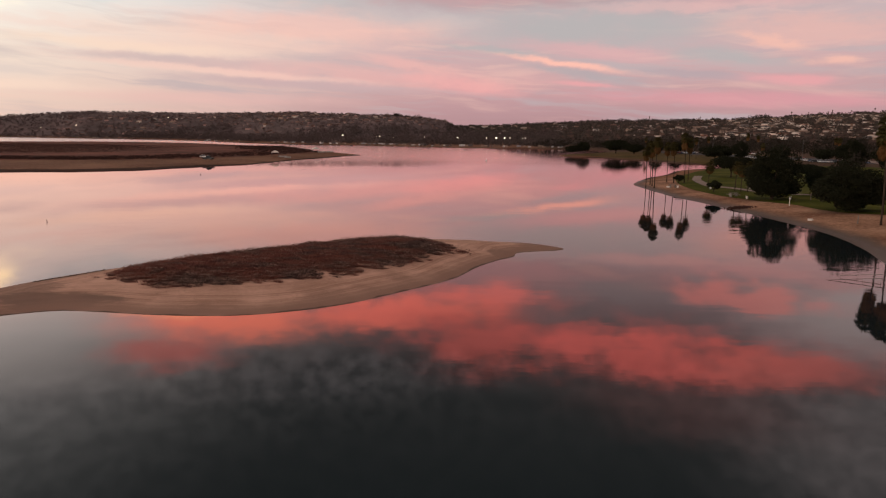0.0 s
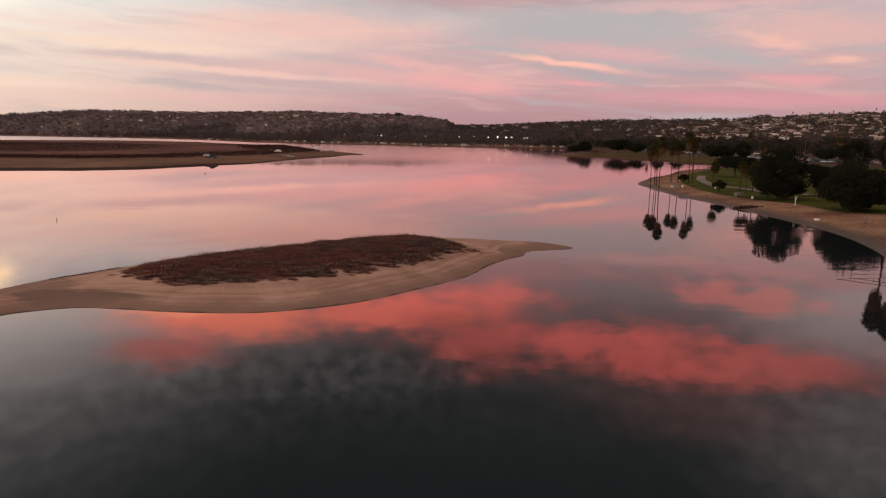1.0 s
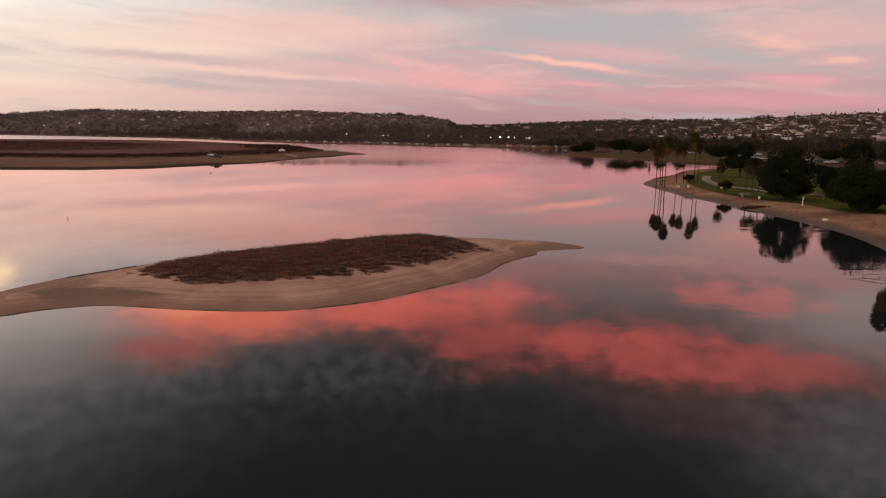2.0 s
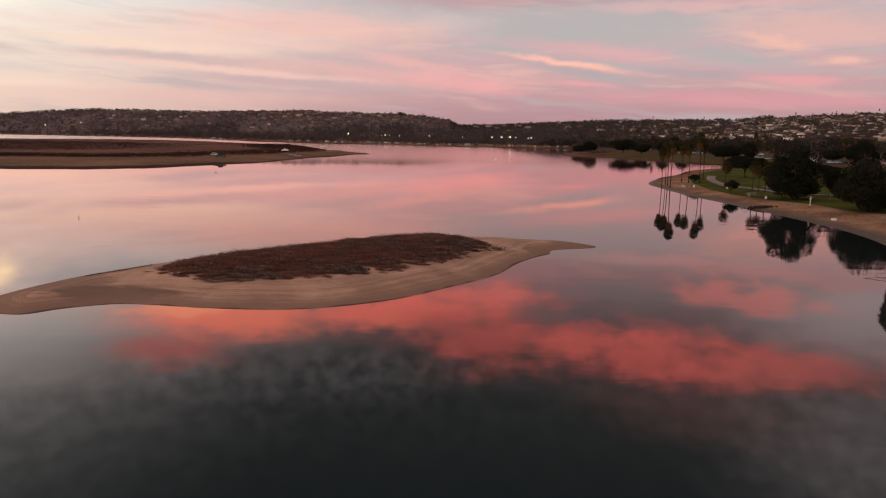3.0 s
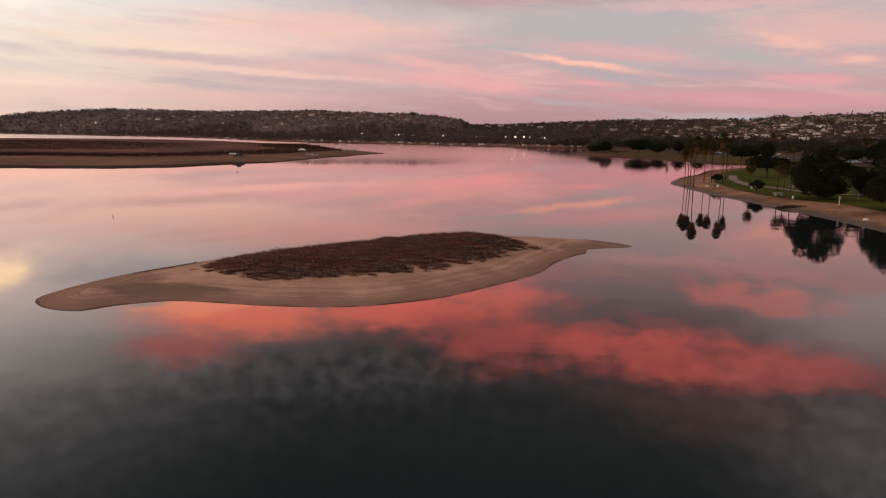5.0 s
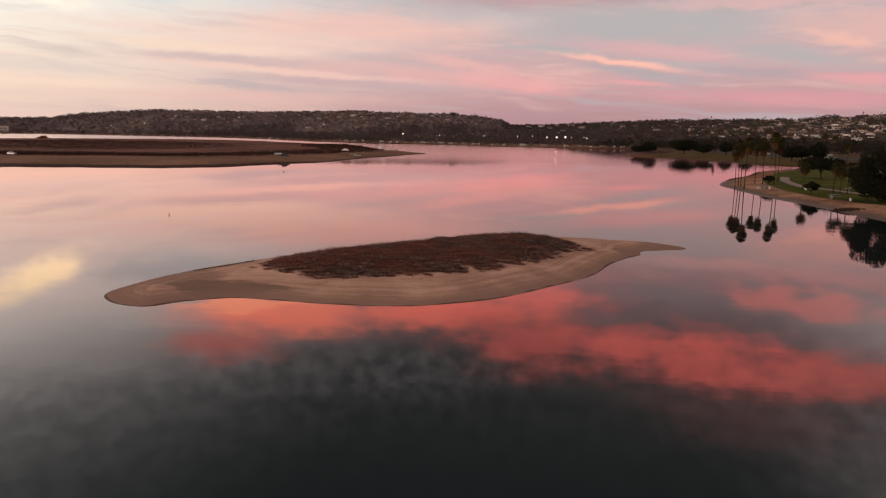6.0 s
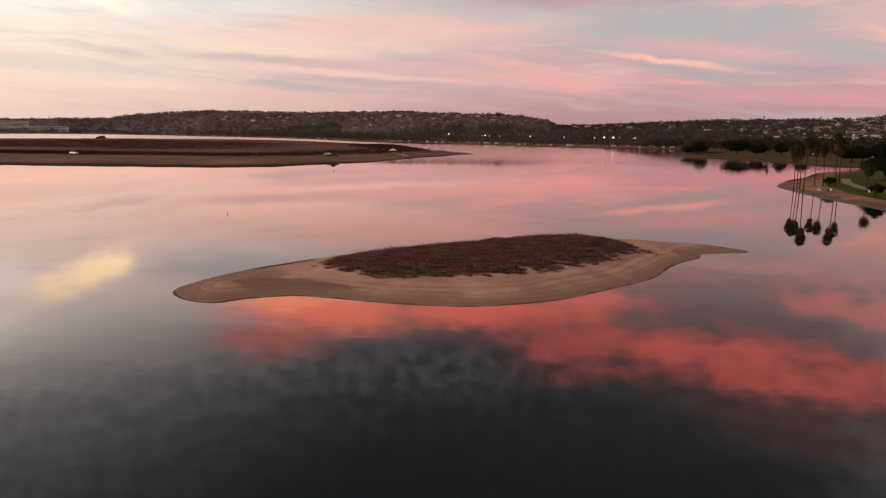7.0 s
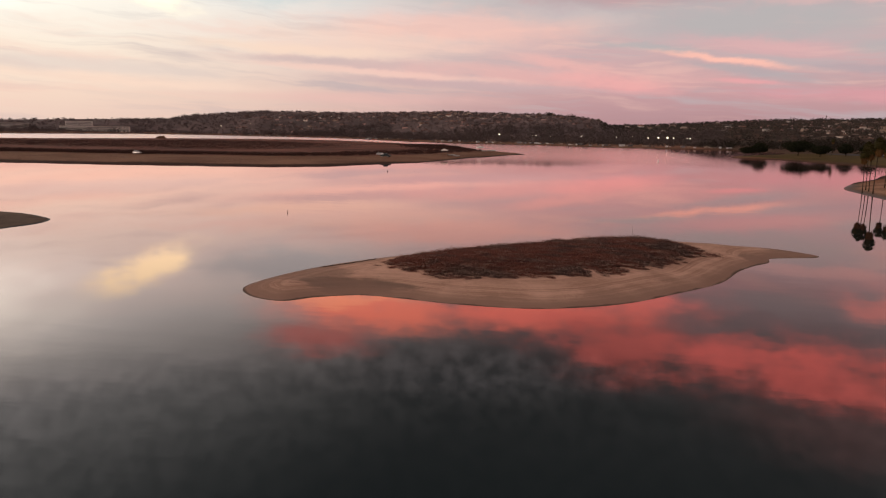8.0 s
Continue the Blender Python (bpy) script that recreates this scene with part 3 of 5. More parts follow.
def island_height(x, y):
    d = inland(x, y, ISLAND)
    s = inland(x, y, SCRUB)
    z = np.where(d > 0, 0.95 * (1 - np.exp(-np.maximum(d, 0) / 5.0)), d * 0.16)
    z = z + 0.62 * step01(s, -1.5, 5.0)
    edge = step01(d, 0.3, 3)
    return z + edge * (0.035 * ripple(x, y, 4.1) + 0.09 * ripple(x, y, 12.0, 2.0))


def grow(line, by):
    """The line moved outwards."""
    t = np.roll(line, -1, 0) - np.roll(line, 1, 0)
    t /= np.linalg.norm(t, axis=1)[:, None] + 1e-9
    area = np.sum(line[:, 0] * np.roll(line[:, 1], -1) - np.roll(line[:, 0], -1) * line[:, 1])
    return line + np.column_stack([t[:, 1], -t[:, 0]]) * by * (1 if area > 0 else -1)


def gaps(x, y):
    """Where the scrub thins out: long bare streaks, more of them along its seaward side."""
    return ripple(x * 0.30, y, 2.3, 4.0) + 0.6 * ripple(x * 0.45, y, 1.3, 2.0) + 0.10 * np.exp(-np.maximum(inland(x, y, SCRUB), 0) / 2.5) - 0.02


def inshore(me, line):
    """Stores on a mesh how far each point lies from the waterline."""
    xy = np.array([p.co[:2] for p in me.vertices])
    me.attributes.new("inshore", "FLOAT", "POINT").data.foreach_set("value", inland(xy[:, 0], xy[:, 1], line))
    # fallen leaves lie under the scrub
    me.attributes.new("litter", "FLOAT", "POINT").data.foreach_set("value", step01(inland(xy[:, 0], xy[:, 1], SCRUB), 0.3, 3.5) * (1 - step01(gaps(xy[:, 0], xy[:, 1]), 0.35, 0.7)))
    return me


v, f = sheet(grow(ISLAND, 0.8), 0.6, island_height)
island = structure("sand_island", inshore(mesh_of("sand_island", v, f), ISLAND), ISLET, "low sandy islet with a wet rim, ringed by calm water", "sandbar")

SPIT = spline([(-114, 101), (-108, 99.9), (-102, 97.2), (-97.9, 94.3), (-96.1, 90), (-96.2, 86), (-97.5, 81), (-104, 76), (-125, 72), (-160, 78), (-165, 98), (-140, 104)], 5)


def spit_height(x, y):
    d = inland(x, y, SPIT)
    return np.where(d > 0, 0.7 * (1 - np.exp(-np.maximum(d, 0) / 5.0)), d * 0.16) + step01(d, 0.3, 3) * 0.05 * ripple(x, y, 9.0)


v, f = sheet(grow(SPIT, 0.8), 1.2, spit_height)
structure("sand_spit", mesh_of("sand_spit", v, f), DAMP, "second low bar of bare damp sand", "sandbar")


# ---------------------------------------------------------------- shore and park surfaces
def laid(name, corners, mat, lift, res, label, category, step=4):
    v, f = sheet(spline(corners, step), res, land, lift)
    return structure(name, mesh_of(name, v, f), mat, label, category)


laid("beach", [(60.5, 225.5), (59, 209), (58.4, 190), (58.6, 176), (60, 162), (60.8, 147), (61.2, 135), (61.5, 124), (61.5, 115), (60.2, 105), (57.3, 94),
               (54, 85), (50.7, 74), (53, 57), (70, 33), (95, 30), (98, 80), (92, 120), (88, 150), (83, 175), (82, 200), (84, 235), (80, 252), (70, 246)],
     SAND, 0.05, 2.0, "strip of brown beach sand along the park shore", "beach")
laid("lawn", [(73.2, 219), (69.4, 199), (68.2, 184), (68.8, 170), (71.2, 159.5), (74.4, 148), (75.4, 138), (77.5, 131), (83, 126), (100, 112), (150, 105), (230, 150),
              (240, 300), (190, 350), (150, 340), (118, 309), (100, 282), (88, 258), (79.5, 238)],
     LAWN, 0.11, 3.0, "mown green park lawn behind the beach", "lawn")
laid("point_lawn", [(92, 541), (96, 521), (111, 512), (123, 472), (136, 451), (142, 413), (162, 398), (215, 420), (240, 480), (270, 600), (170, 640), (130, 600)],
     DRYLAWN, 0.11, 8.0, "dry green lawn on the far point", "lawn")
laid("parking_lot", [(176, 640), (196, 540), (214, 450), (232, 385), (262, 392), (262, 450), (240, 545), (214, 650)],
     ASPHALT, 0.2, 8.0, "grey asphalt car park behind the lawns", "car park")
MARSH_LINE = [(-93, 520), (-103, 455), (-118, 395), (-140, 352), (-180, 324), (-240, 314), (-330, 303), (-480, 288), (-860, 262), (-1120, 440), (-960, 535), (-640, 655),
              (-590, 745), (-545, 835), (-450, 925), (-335, 898), (-235, 792), (-165, 715), (-120, 598)]
laid("marsh", MARSH_LINE, MARSH, 0.12, 14.0, "reddish-brown salt marsh flat on the peninsula", "marsh")


def ribbon(name, line, wide, mat, lift, label, category):
    c = spline(line, 8, closed=False)
    t = np.gradient(c, axis=0)
    t /= np.linalg.norm(t, axis=1)[:, None]
    n = np.column_stack([-t[:, 1], t[:, 0]]) * wide / 2
    k = len(c)
    p = np.vstack([c + n, c - n])
    z = land(p[:, 0], p[:, 1]) + lift
    top = np.column_stack([p, z])
    return structure(name, mesh_of(name, top, [(q, q + k, q + k + 1, q + 1) for q in range(k - 1)]), mat, label, category)


ribbon("footpath", [(92, 252), (83.4, 230), (78.8, 212), (77.2, 201), (79.8, 191), (82, 179), (86, 172), (95, 166.5), (112, 159), (145, 150)], 2.8, CONCRETE, 0.17,
       "pale concrete footpath curving through the lawn", "path")
ribbon("hill_road", [(235, 360), (300, 520), (420, 640), (700, 760)], 9.0, CONCRETE, 0.3, "pale road behind the park trees", "road")


# ---------------------------------------------------------------- tools for things
def part(name, me, mat, parent, label=""):
    if mat and not me.materials:
        me.materials.append(mat)
    ob = new(name, me)
    ob.parent = parent
    return tagged(ob, label)


def thing(name, label, category, group=""):
    return tagged(new(name), label, category, group)


class Build:
    """Gathers boxes, tubes, prisms and leaves into one mesh."""

    def __init__(self):
        self.v, self.f = [], []

    def add(self, verts, faces):
        k = len(self.v)
        self.v += [tuple(p) for p in verts]
        self.f += [tuple(q + k for q in face) for face in faces]
        return self

    def box(self, x0, x1, y0, y1, z0, z1, soft=0.0):
        """A block; soft: how far its edges are cut back."""
        bm = bmesh.new()
        bmesh.ops.create_cube(bm, size=1.0, matrix=Matrix.LocRotScale(((x0 + x1) / 2, (y0 + y1) / 2, (z0 + z1) / 2), None, (x1 - x0, y1 - y0, z1 - z0)))
        if soft:
            bmesh.ops.bevel(bm, geom=bm.edges[:], offset=soft, segments=1, affect="EDGES")
        bm.verts.index_update()
        self.add([v.co[:] for v in bm.verts], [[v.index for v in q.verts] for q in bm.faces])
        bm.free()
        return self

    def tube(self, points, radii, sides=7):
        p = [Vector(q) for q in points]
        rings = []
        for k, q in enumerate(p):
            d = (p[min(k + 1, len(p) - 1)] - p[max(k - 1, 0)]).normalized()
            u = d.orthogonal().normalized()
            w = d.cross(u)
            rings.append([q + (u * math.cos(6.2832 * m / sides) + w * math.sin(6.2832 * m / sides)) * radii[k] for m in range(sides)])
        verts = [q for ring in rings for q in ring]
        faces = [(k * sides + m, k * sides + (m + 1) % sides, (k + 1) * sides + (m + 1) % sides, (k + 1) * sides + m)
                 for k in range(len(p) - 1) for m in range(sides)]
        faces += [tuple(range(sides))[::-1], tuple((len(p) - 1) * sides + m for m in range(sides))]
        return self.add(verts, faces)

    def prism(self, outline, y0, y1, inset=0.0):
        """A side outline in x and z, drawn out from y0 to y1; inset narrows the upper half."""
        zs = [z for _, z in outline]
        mid = (min(zs) + max(zs)) / 2
        n = len(outline)
        verts = [(x, y0 + (inset if z > mid else 0), z) for x, z in outline] + [(x, y1 - (inset if z > mid else 0), z) for x, z in outline]
        faces = [tuple(range(n)), tuple(range(2 * n - 1, n - 1, -1))] + [(k, n + k, n + (k + 1) % n, (k + 1) % n) for k in range(n)]
        return self.add(verts, faces)

    def mesh(self, name, smooth=False):
        me = mesh_of(name, self.v, self.f, smooth)
        bm = bmesh.new()
        bm.from_mesh(me)
        bmesh.ops.recalc_face_normals(bm, faces=bm.faces[:])
        bm.to_mesh(me)
        bm.free()
        return me


def leaf_mesh(name, centres, size, rng, up=0.0, sway=0.35, lie=0.0):
    """Many small leaf sprays, each a bent pair of triangles; up: how upright they stand; lie: how flat they lie."""
    c = np.asarray(centres, float)
    n = len(c)
    size = np.broadcast_to(np.asarray(size, float), (n,))[:, None] * rng.uniform(0.6, 1.3, (n, 1))
    a = rng.normal(size=(n, 3))
    a[:, 2] = a[:, 2] * (1 - up) + up * 1.6
    a[:, 2] *= 1 - lie
    a /= np.linalg.norm(a, axis=1)[:, None]
    b = np.cross(a, rng.normal(size=(n, 3)) * (1 - lie) + (0, 0, 2.0 * lie))
    b /= np.linalg.norm(b, axis=1)[:, None] + 1e-9
    w = np.cross(a, b)
    v = np.stack([c - a * size, c + b * size * 0.55 + w * size * sway, c + a * size, c - b * size * 0.55 + w * size * sway], 1).reshape(-1, 3)
    k = np.arange(n) * 4
    f = np.concatenate([np.stack([k, k + 1, k + 2], 1), np.stack([k, k + 2, k + 3], 1)])
    return mesh_of(name, v, f, False)


def ball(rng, n, shell=0.55):
    d = rng.normal(size=(n, 3))
    d /= np.linalg.norm(d, axis=1)[:, None]
    return d * rng.uniform(shell, 1.0, (n, 1)) ** 0.6


def on_ground(x, y, turn=0.0, size=1.0, sink=0.05):
    z = float(land(np.array([x]), np.array([y]))[0])
    return Matrix.LocRotScale((x, y, z - sink), Euler((0, 0, radians(turn))), (size, size, size))


# ---------------------------------------------------------------- islet scrub
rng = np.random.default_rng(4)
lo, hi = SCRUB.min(0), SCRUB.max(0)
px = rng.uniform(lo[0] - 1.5, hi[0] + 1.5, 11000)
py = rng.uniform(lo[1] - 1.5, hi[1] + 1.5, 11000)
d = inland(px, py, SCRUB) + 0.35 * ripple(px, py, 3.7, 1.0) + 0.2 * ripple(px, py, 9.0) + rng.normal(size=11000) * 0.25
bare = gaps(px, py)
rim = step01(inland(px, py, SCRUB), 0.5, 5.0)
open_sand = ripple(px * 0.7, py, 3.1, 7.0) + 0.8 * ripple(px * 0.8, py, 1.7, 2.5)
keep = (d > 0) & (open_sand < 0.86) & ((bare < 0.52 + 0.20 * rim) | (rng.uniform(size=11000) < 0.08)) & ((d > 1.0) | (rng.uniform(size=11000) < 0.6))
px, py, d = px[keep], py[keep], d[keep]
pz = island_height(px, py)
# low mats, with here and there a taller bush
tall = 0.13 + 0.26 * step01(d, 0.0, 3.0) * (0.4 + 0.8 * rng.uniform(size=len(px)) ** 3) + 0.22 * step01(ripple(px, py, 6.5, 5.0) + 0.5 * ripple(px, py, 2.3, 1.0), 0.62, 0.95) * step01(d, 0.3, 1.5)
tall = tall + (rng.uniform(size=len(px)) < 0.07) * rng.uniform(0.12, 0.30, len(px)) * step01(d, 0.0, 1.0)
cl, sz = [], []
for x, y, z, h in zip(px, py, pz, tall):
    m = 80
    q = ball(rng, m, 0.1) * (0.28 + h * 1.9, 0.18 + h * 1.0, h * 0.7) + (x, y, z + h * 0.55)
    cl.append(q)
    sz.append(np.full(m, 0.05 + 0.05 * h))
scrub = new("island_scrub", leaf_mesh("island_scrub", np.vstack(cl), np.concatenate(sz), rng, 0.0, 0.35, 0.6))
scrub.data.materials.append(BRUSH)
tagged(scrub, "low reddish-brown dry scrub covering the sandy islet", "scrub", kind="stuff")
pick = rng.choice(len(px), 700, replace=False, p=(1.2 - rim[keep]) / np.sum(1.2 - rim[keep]))
cl = np.vstack([ball(rng, 14, 0.2) * (0.85, 0.22, 0.07) + (px[k], py[k], pz[k] + 0.05 + tall[k]) for k in pick])
dry = new("dry_grass", leaf_mesh("dry_grass", cl, 0.09, rng, 0.0, 0.2, 0.7))
dry.data.materials.append(TWIG)
tagged(dry, "pale bleached grass tufts among the islet scrub", "dry grass", kind="stuff")

# ---------------------------------------------------------------- peninsula brush
line = spline(MARSH_LINE, 4)
px = rng.uniform(-560, -85, 90000)
py = rng.uniform(270, 720, 90000)
d = inland(px, py, line)
band = d + 7.0 * ripple(px * 0.35, py, 46.0, 1.0) + 3.0 * ripple(px * 0.5, py, 17.0)
front = step01(band, -2.0, 4.0) * (1 - step01(band, 34.0, 58.0)) * np.interp(px, [-260, -150, -115], [0.95, 0.5, 0.3])
back = 0.40 * step01(d + 25 * ripple(px * 0.2, py, 80.0, 3.0), 95.0, 150.0) * step01(-px, 130, 220)
keep = (d > 0) & (rng.uniform(size=len(px)) < np.maximum(front, back))
px, py, d = px[keep], py[keep], d[keep]
pz = land(px, py)
h = 0.22 + 0.75 * np.exp(-d / 30) * rng.uniform(0.3, 1.1, len(px))
cl = np.concatenate([np.stack([px, py, pz], 1)[:, None] + rng.normal(size=(len(px), 9, 3)) * np.stack([h * 0.8, h * 0.8, h * 0.3], 1)[:, None]
                     + np.stack([h * 0, h * 0, h * 0.7], 1)[:, None]]).reshape(-1, 3)
brush = new("marsh_brush", leaf_mesh("marsh_brush", cl, np.repeat(0.22 + h * 0.25, 9), rng, 0.1))
brush.data.materials.append(MARSHLEAF)
tagged(brush, "dark low brush along the peninsula shore", "brush", kind="stuff")


# ---------------------------------------------------------------- trees
def broad_tree(seed, wide, high, trunk, flat=0.75, blobs=26, leaves=230, leaf=0.36, mat=None):
    """A spreading evergreen: tapered trunk and limbs, and a crown of leaf sprays on uneven boughs."""
    r = np.random.default_rng(seed)
    crown_z = trunk + (high - trunk) * 0.5
    half = (high - trunk) * 0.5
    wood = Build()
    wood.tube([(0, 0, -0.3), (0.05, 0.0, 0.5), (0.12, 0.05, trunk * 0.8), (0.1, 0.1, trunk + half * 0.8)], [0.045 * high, 0.034 * high, 0.028 * high, 0.01 * high], 8)
    cl, sz = [], []
    for k in range(blobs):
        q = ball(r, 1, 0.45)[0] * (wide * 0.39, wide * 0.39, half * (0.72 if trunk > 0.8 else 0.95))
        q[2] = q[2] * flat + crown_z - (q[0] ** 2 + q[1] ** 2) / (wide * wide) * half * 0.8
        size = r.uniform(0.12, 0.21) * wide
        if k < 9:
            wood.tube([(0.1, 0.05, trunk * r.uniform(0.6, 0.9)), q * (0.45, 0.45, 0) + (0, 0, trunk * 0.45 + q[2] * 0.5), q], [0.016 * high, 0.011 * high, 0.004 * high], 5)
        cl.append(ball(r, leaves, 0.6) * (size, size, size * 0.7) + q)
        sz.append(np.full(leaves, leaf))
    return wood.mesh("trunk", True), leaf_mesh("crown", np.vstack(cl), np.concatenate(sz), r, 0.0)


KINDS = {"oval": broad_tree(1, 13, 11.5, 0.7, 0.95, 46, 460, 0.23), "broad": broad_tree(2, 14, 9.5, 0.5, 0.95, 46, 460, 0.23), "umbrella": broad_tree(3, 13, 7.0, 2.8, 0.45, 34, 360, 0.22),
         "low": broad_tree(5, 5, 4.2, 1.0, 0.8, 14, 160, 0.26), "round": broad_tree(6, 10, 8.0, 1.4, 0.8, 20, 120, 0.5), "wide": broad_tree(8, 14, 7.5, 1.5, 0.55, 24, 110, 0.55)}


def tree(kind, x, y, size, turn, label, group):
    t = thing("tree", label, "tree", group)
    wood, crown = KINDS[kind]
    part("trunk", wood, BARK, t)
    part("crown", crown, LEAF, t)
    t.matrix_world = on_ground(x, y, turn, size)
    return t


PARK = "park trees behind the beach"
tree("oval", 75.8, 160.5, 1.04, 20, "large dark evergreen tree with a dense rounded crown on the lawn", PARK)
tree("broad", 79.3, 135.0, 1.0, 0, "broad low-branched dark tree at the lawn's edge", PARK)
tree("umbrella", 100.0, 243, 1.10, 70, "flat-topped umbrella tree on the lawn", PARK)
tree("low", 70.2, 181.0, 0.85, 10, "small leaning tree beside the sand", PARK)
tree("low", 72.6, 215.3, 0.72, 50, "squat bushy young palm-like tree by the beach tip", PARK)
tree("broad", 92.5, 168, 0.72, 90, "grey-green half-bare tree behind the lawn", PARK)
for x, y, k, s, a in ((104, 150, "broad", 0.9, 40), (108, 137, "broad", 1.0, 80), (118, 225, "umbrella", 0.8, 12), (116, 150, "broad", 0.9, 30)):
    tree(k, x, y, s, a, "dark evergreen tree standing in the park", PARK)
POINT = "trees on the far point"
for x, y, k, s, a in ((105.4, 571, "wide", 1.0, 10), (113.5, 574, "round", 1.3, 50), (139, 568, "wide", 1.6, 20), (146, 540, "wide", 1.15, 33),
                      (171, 566, "round", 1.3, 10), (190, 576, "round", 1.3, 44), (166, 430, "wide", 1.3, 5), (176, 440, "round", 1.2, 15),
                      (199, 472, "oval", 0.95, 55), (223, 412, "wide", 1.1, 15), (201, 347, "oval", 1.15, 75), (208, 352, "round", 1.2, 20),
                      (190, 297, "oval", 1.2, 33), (232, 330, "oval", 1.2, 12), (152, 560, "round", 0.9, 66)):
    tree(k, x, y, s, a, "dark rounded shade tree on the shore lawn", POINT)


def palm_meshes(seed, high, skirt):
    """A fan palm: a slim curved trunk, fan fronds on stalks and a hanging skirt of dead ones."""
    r = np.random.default_rng(seed)
    bend = r.uniform(-0.6, 0.6, 2)
    pts = [(bend[0] * (k / 8) ** 2, bend[1] * (k / 8) ** 2, -0.3 + (high + 0.3) * k / 8) for k in range(9)]
    trunk = Build().tube(pts, [0.22] + [0.12 - 0.004 * k for k in range(8)], 8)
    top = Vector(pts[-1])

    def fans(n, tilt, length, blade, wide, drop=0.5):
        b = Build()
        for k in range(n):
            a = 2.4 * k + r.uniform(-0.3, 0.3)
            e = radians(r.uniform(*tilt))
            out = Vector((math.cos(a) * math.cos(e), math.sin(a) * math.cos(e), math.sin(e)))
            side = Vector((-math.sin(a), math.cos(a), 0))
            root = top + Vector((0, 0, -r.uniform(0, drop)))
            heart = root + out * length
            b.add([root - side * 0.03, root + side * 0.03, heart], [(0, 1, 2)])
            for m in range(-4, 5):
                turn = m * wide
                d = (out * math.cos(turn) + side * math.sin(turn)).normalized()
                tip = heart + d * blade * r.uniform(0.8, 1.1) - Vector((0, 0, blade * 0.32 * r.uniform(0.6, 1.3)))
                base = heart - d * 0.05
                n2 = d.cross(Vector((0, 0, 1))).normalized() * 0.13
                b.add([base, heart + d * blade * 0.5 + n2, tip, heart + d * blade * 0.5 - n2], [(0, 1, 2, 3)])
        return b

    live = fans(80, (-65, 80), 0.65, 1.15, 0.24)
    dead = fans(120, (-86, -42), 0.5, 1.0, 0.2, skirt * 0.75)
    return trunk.mesh("trunk", True), mesh_of("fronds", live.v, live.f, False), mesh_of("skirt", dead.v, dead.f, False)


bush = thing("bush", "lone orange-brown bush standing at the back of the salt marsh", "bush")
part("stem", KINDS["low"][0].copy(), BARK, bush)
rusty = KINDS["low"][1].copy()
rusty.materials.clear()
part("crown", rusty, RUSTLEAF, bush)
bush.matrix_world = on_ground(-536, 780, 30, 1.0, 3.4) @ Matrix.Diagonal((2.7, 2.7, 1.8, 1.0))

PALMS = [palm_meshes(11, 13.2, 3.0), palm_meshes(12, 14.6, 3.8), palm_meshes(13, 12.0, 2.5), palm_meshes(14, 7.0, 1.2)]


def palm(k, x, y, size, turn, group="tall fan palms", label="tall slim fan palm with a brown skirt of dead fronds"):
    t = thing("palm_tree", label, "palm tree", group)
    trunk, fronds, skirt = PALMS[k]
    part("trunk", trunk, BARK, t)
    part("fronds", fronds, FROND, t)
    part("skirt", skirt, SKIRT, t, "dry brown hanging fronds")
    t.matrix_world = on_ground(x, y, turn, size)


for k, x, y, s, a in ((0, 60.4, 208, 0.84, 0), (1, 64.0, 216, 0.87, 40), (2, 63.4, 212, 0.99, 80), (0, 62.0, 205, 1.04, 120),
                      (0, 71.0, 222, 0.88, 20), (2, 71.9, 218, 0.98, 150), (1, 74.5, 216, 0.98, 10), (0, 77.4, 221, 0.93, 70), (1, 80.9, 127.6, 1.16, 0),
                      (1, 73.2, 115.5, 1.05, 20), (0, 71.9, 111, 1.10, 60), (2, 70.6, 106.5, 1.20, 110), (0, 74.2, 111, 1.14, 160), (1, 74, 103, 1.02, 200),
                      (3, 73.6, 194, 0.92, 45), (3, 77.0, 184, 0.98, 33), (3, 77.3, 181, 0.86, 70), (3, 78.6, 180, 1.0, 15)):
    palm(k, x, y, s, a)
for k, x, y, s, a in ((0, 160, 445, 0.95, 0), (1, 178, 505, 0.9, 40), (2, 196, 520, 1.1, 80), (1, 225, 520, 1.1, 10), (0, 250, 560, 1.1, 50), (2, 172, 600, 1.0, 15),
                      (1, 214, 380, 0.9, 95), (0, 240, 410, 0.9, 5), (2, 262, 470, 1.1, 25), (0, 150, 330, 0.8, 30)):
    palm(k, x, y, s, a, "fan palms behind the car park")


# ---------------------------------------------------------------- far woods, one mass of clumps
def woods(name, pts, sizes, mat, label, leaves=54):
    cl = np.concatenate([ball(rng, leaves, 0.3) * (s * 0.62, s * 0.62, s * 0.5) + (x, y, z + s * 0.45) for (x, y, z), s in zip(pts, sizes)])
    ob = new(name, leaf_mesh(name, cl, np.repeat(np.asarray(sizes) * 4.6 / leaves ** 1.05 + 0.25, leaves), rng, 0.0))
    ob.data.materials.append(mat)
    return tagged(ob, label, "trees", kind="stuff")


def scatter(n, b0, b1, r0, r1):
    """Places on the mainland between two bearings (x by y) and two reaches."""
    b = np.arctan(rng.uniform(b0, b1, n))
    r = np.sqrt(rng.uniform(r0 * r0, r1 * r1, n))
    x, y = r * np.sin(b), r * np.cos(b)
    inside = inland(x, y, MAINLAND) > 14
    x, y = x[inside], y[inside]
    return np.column_stack([x, y, land(x, y)])


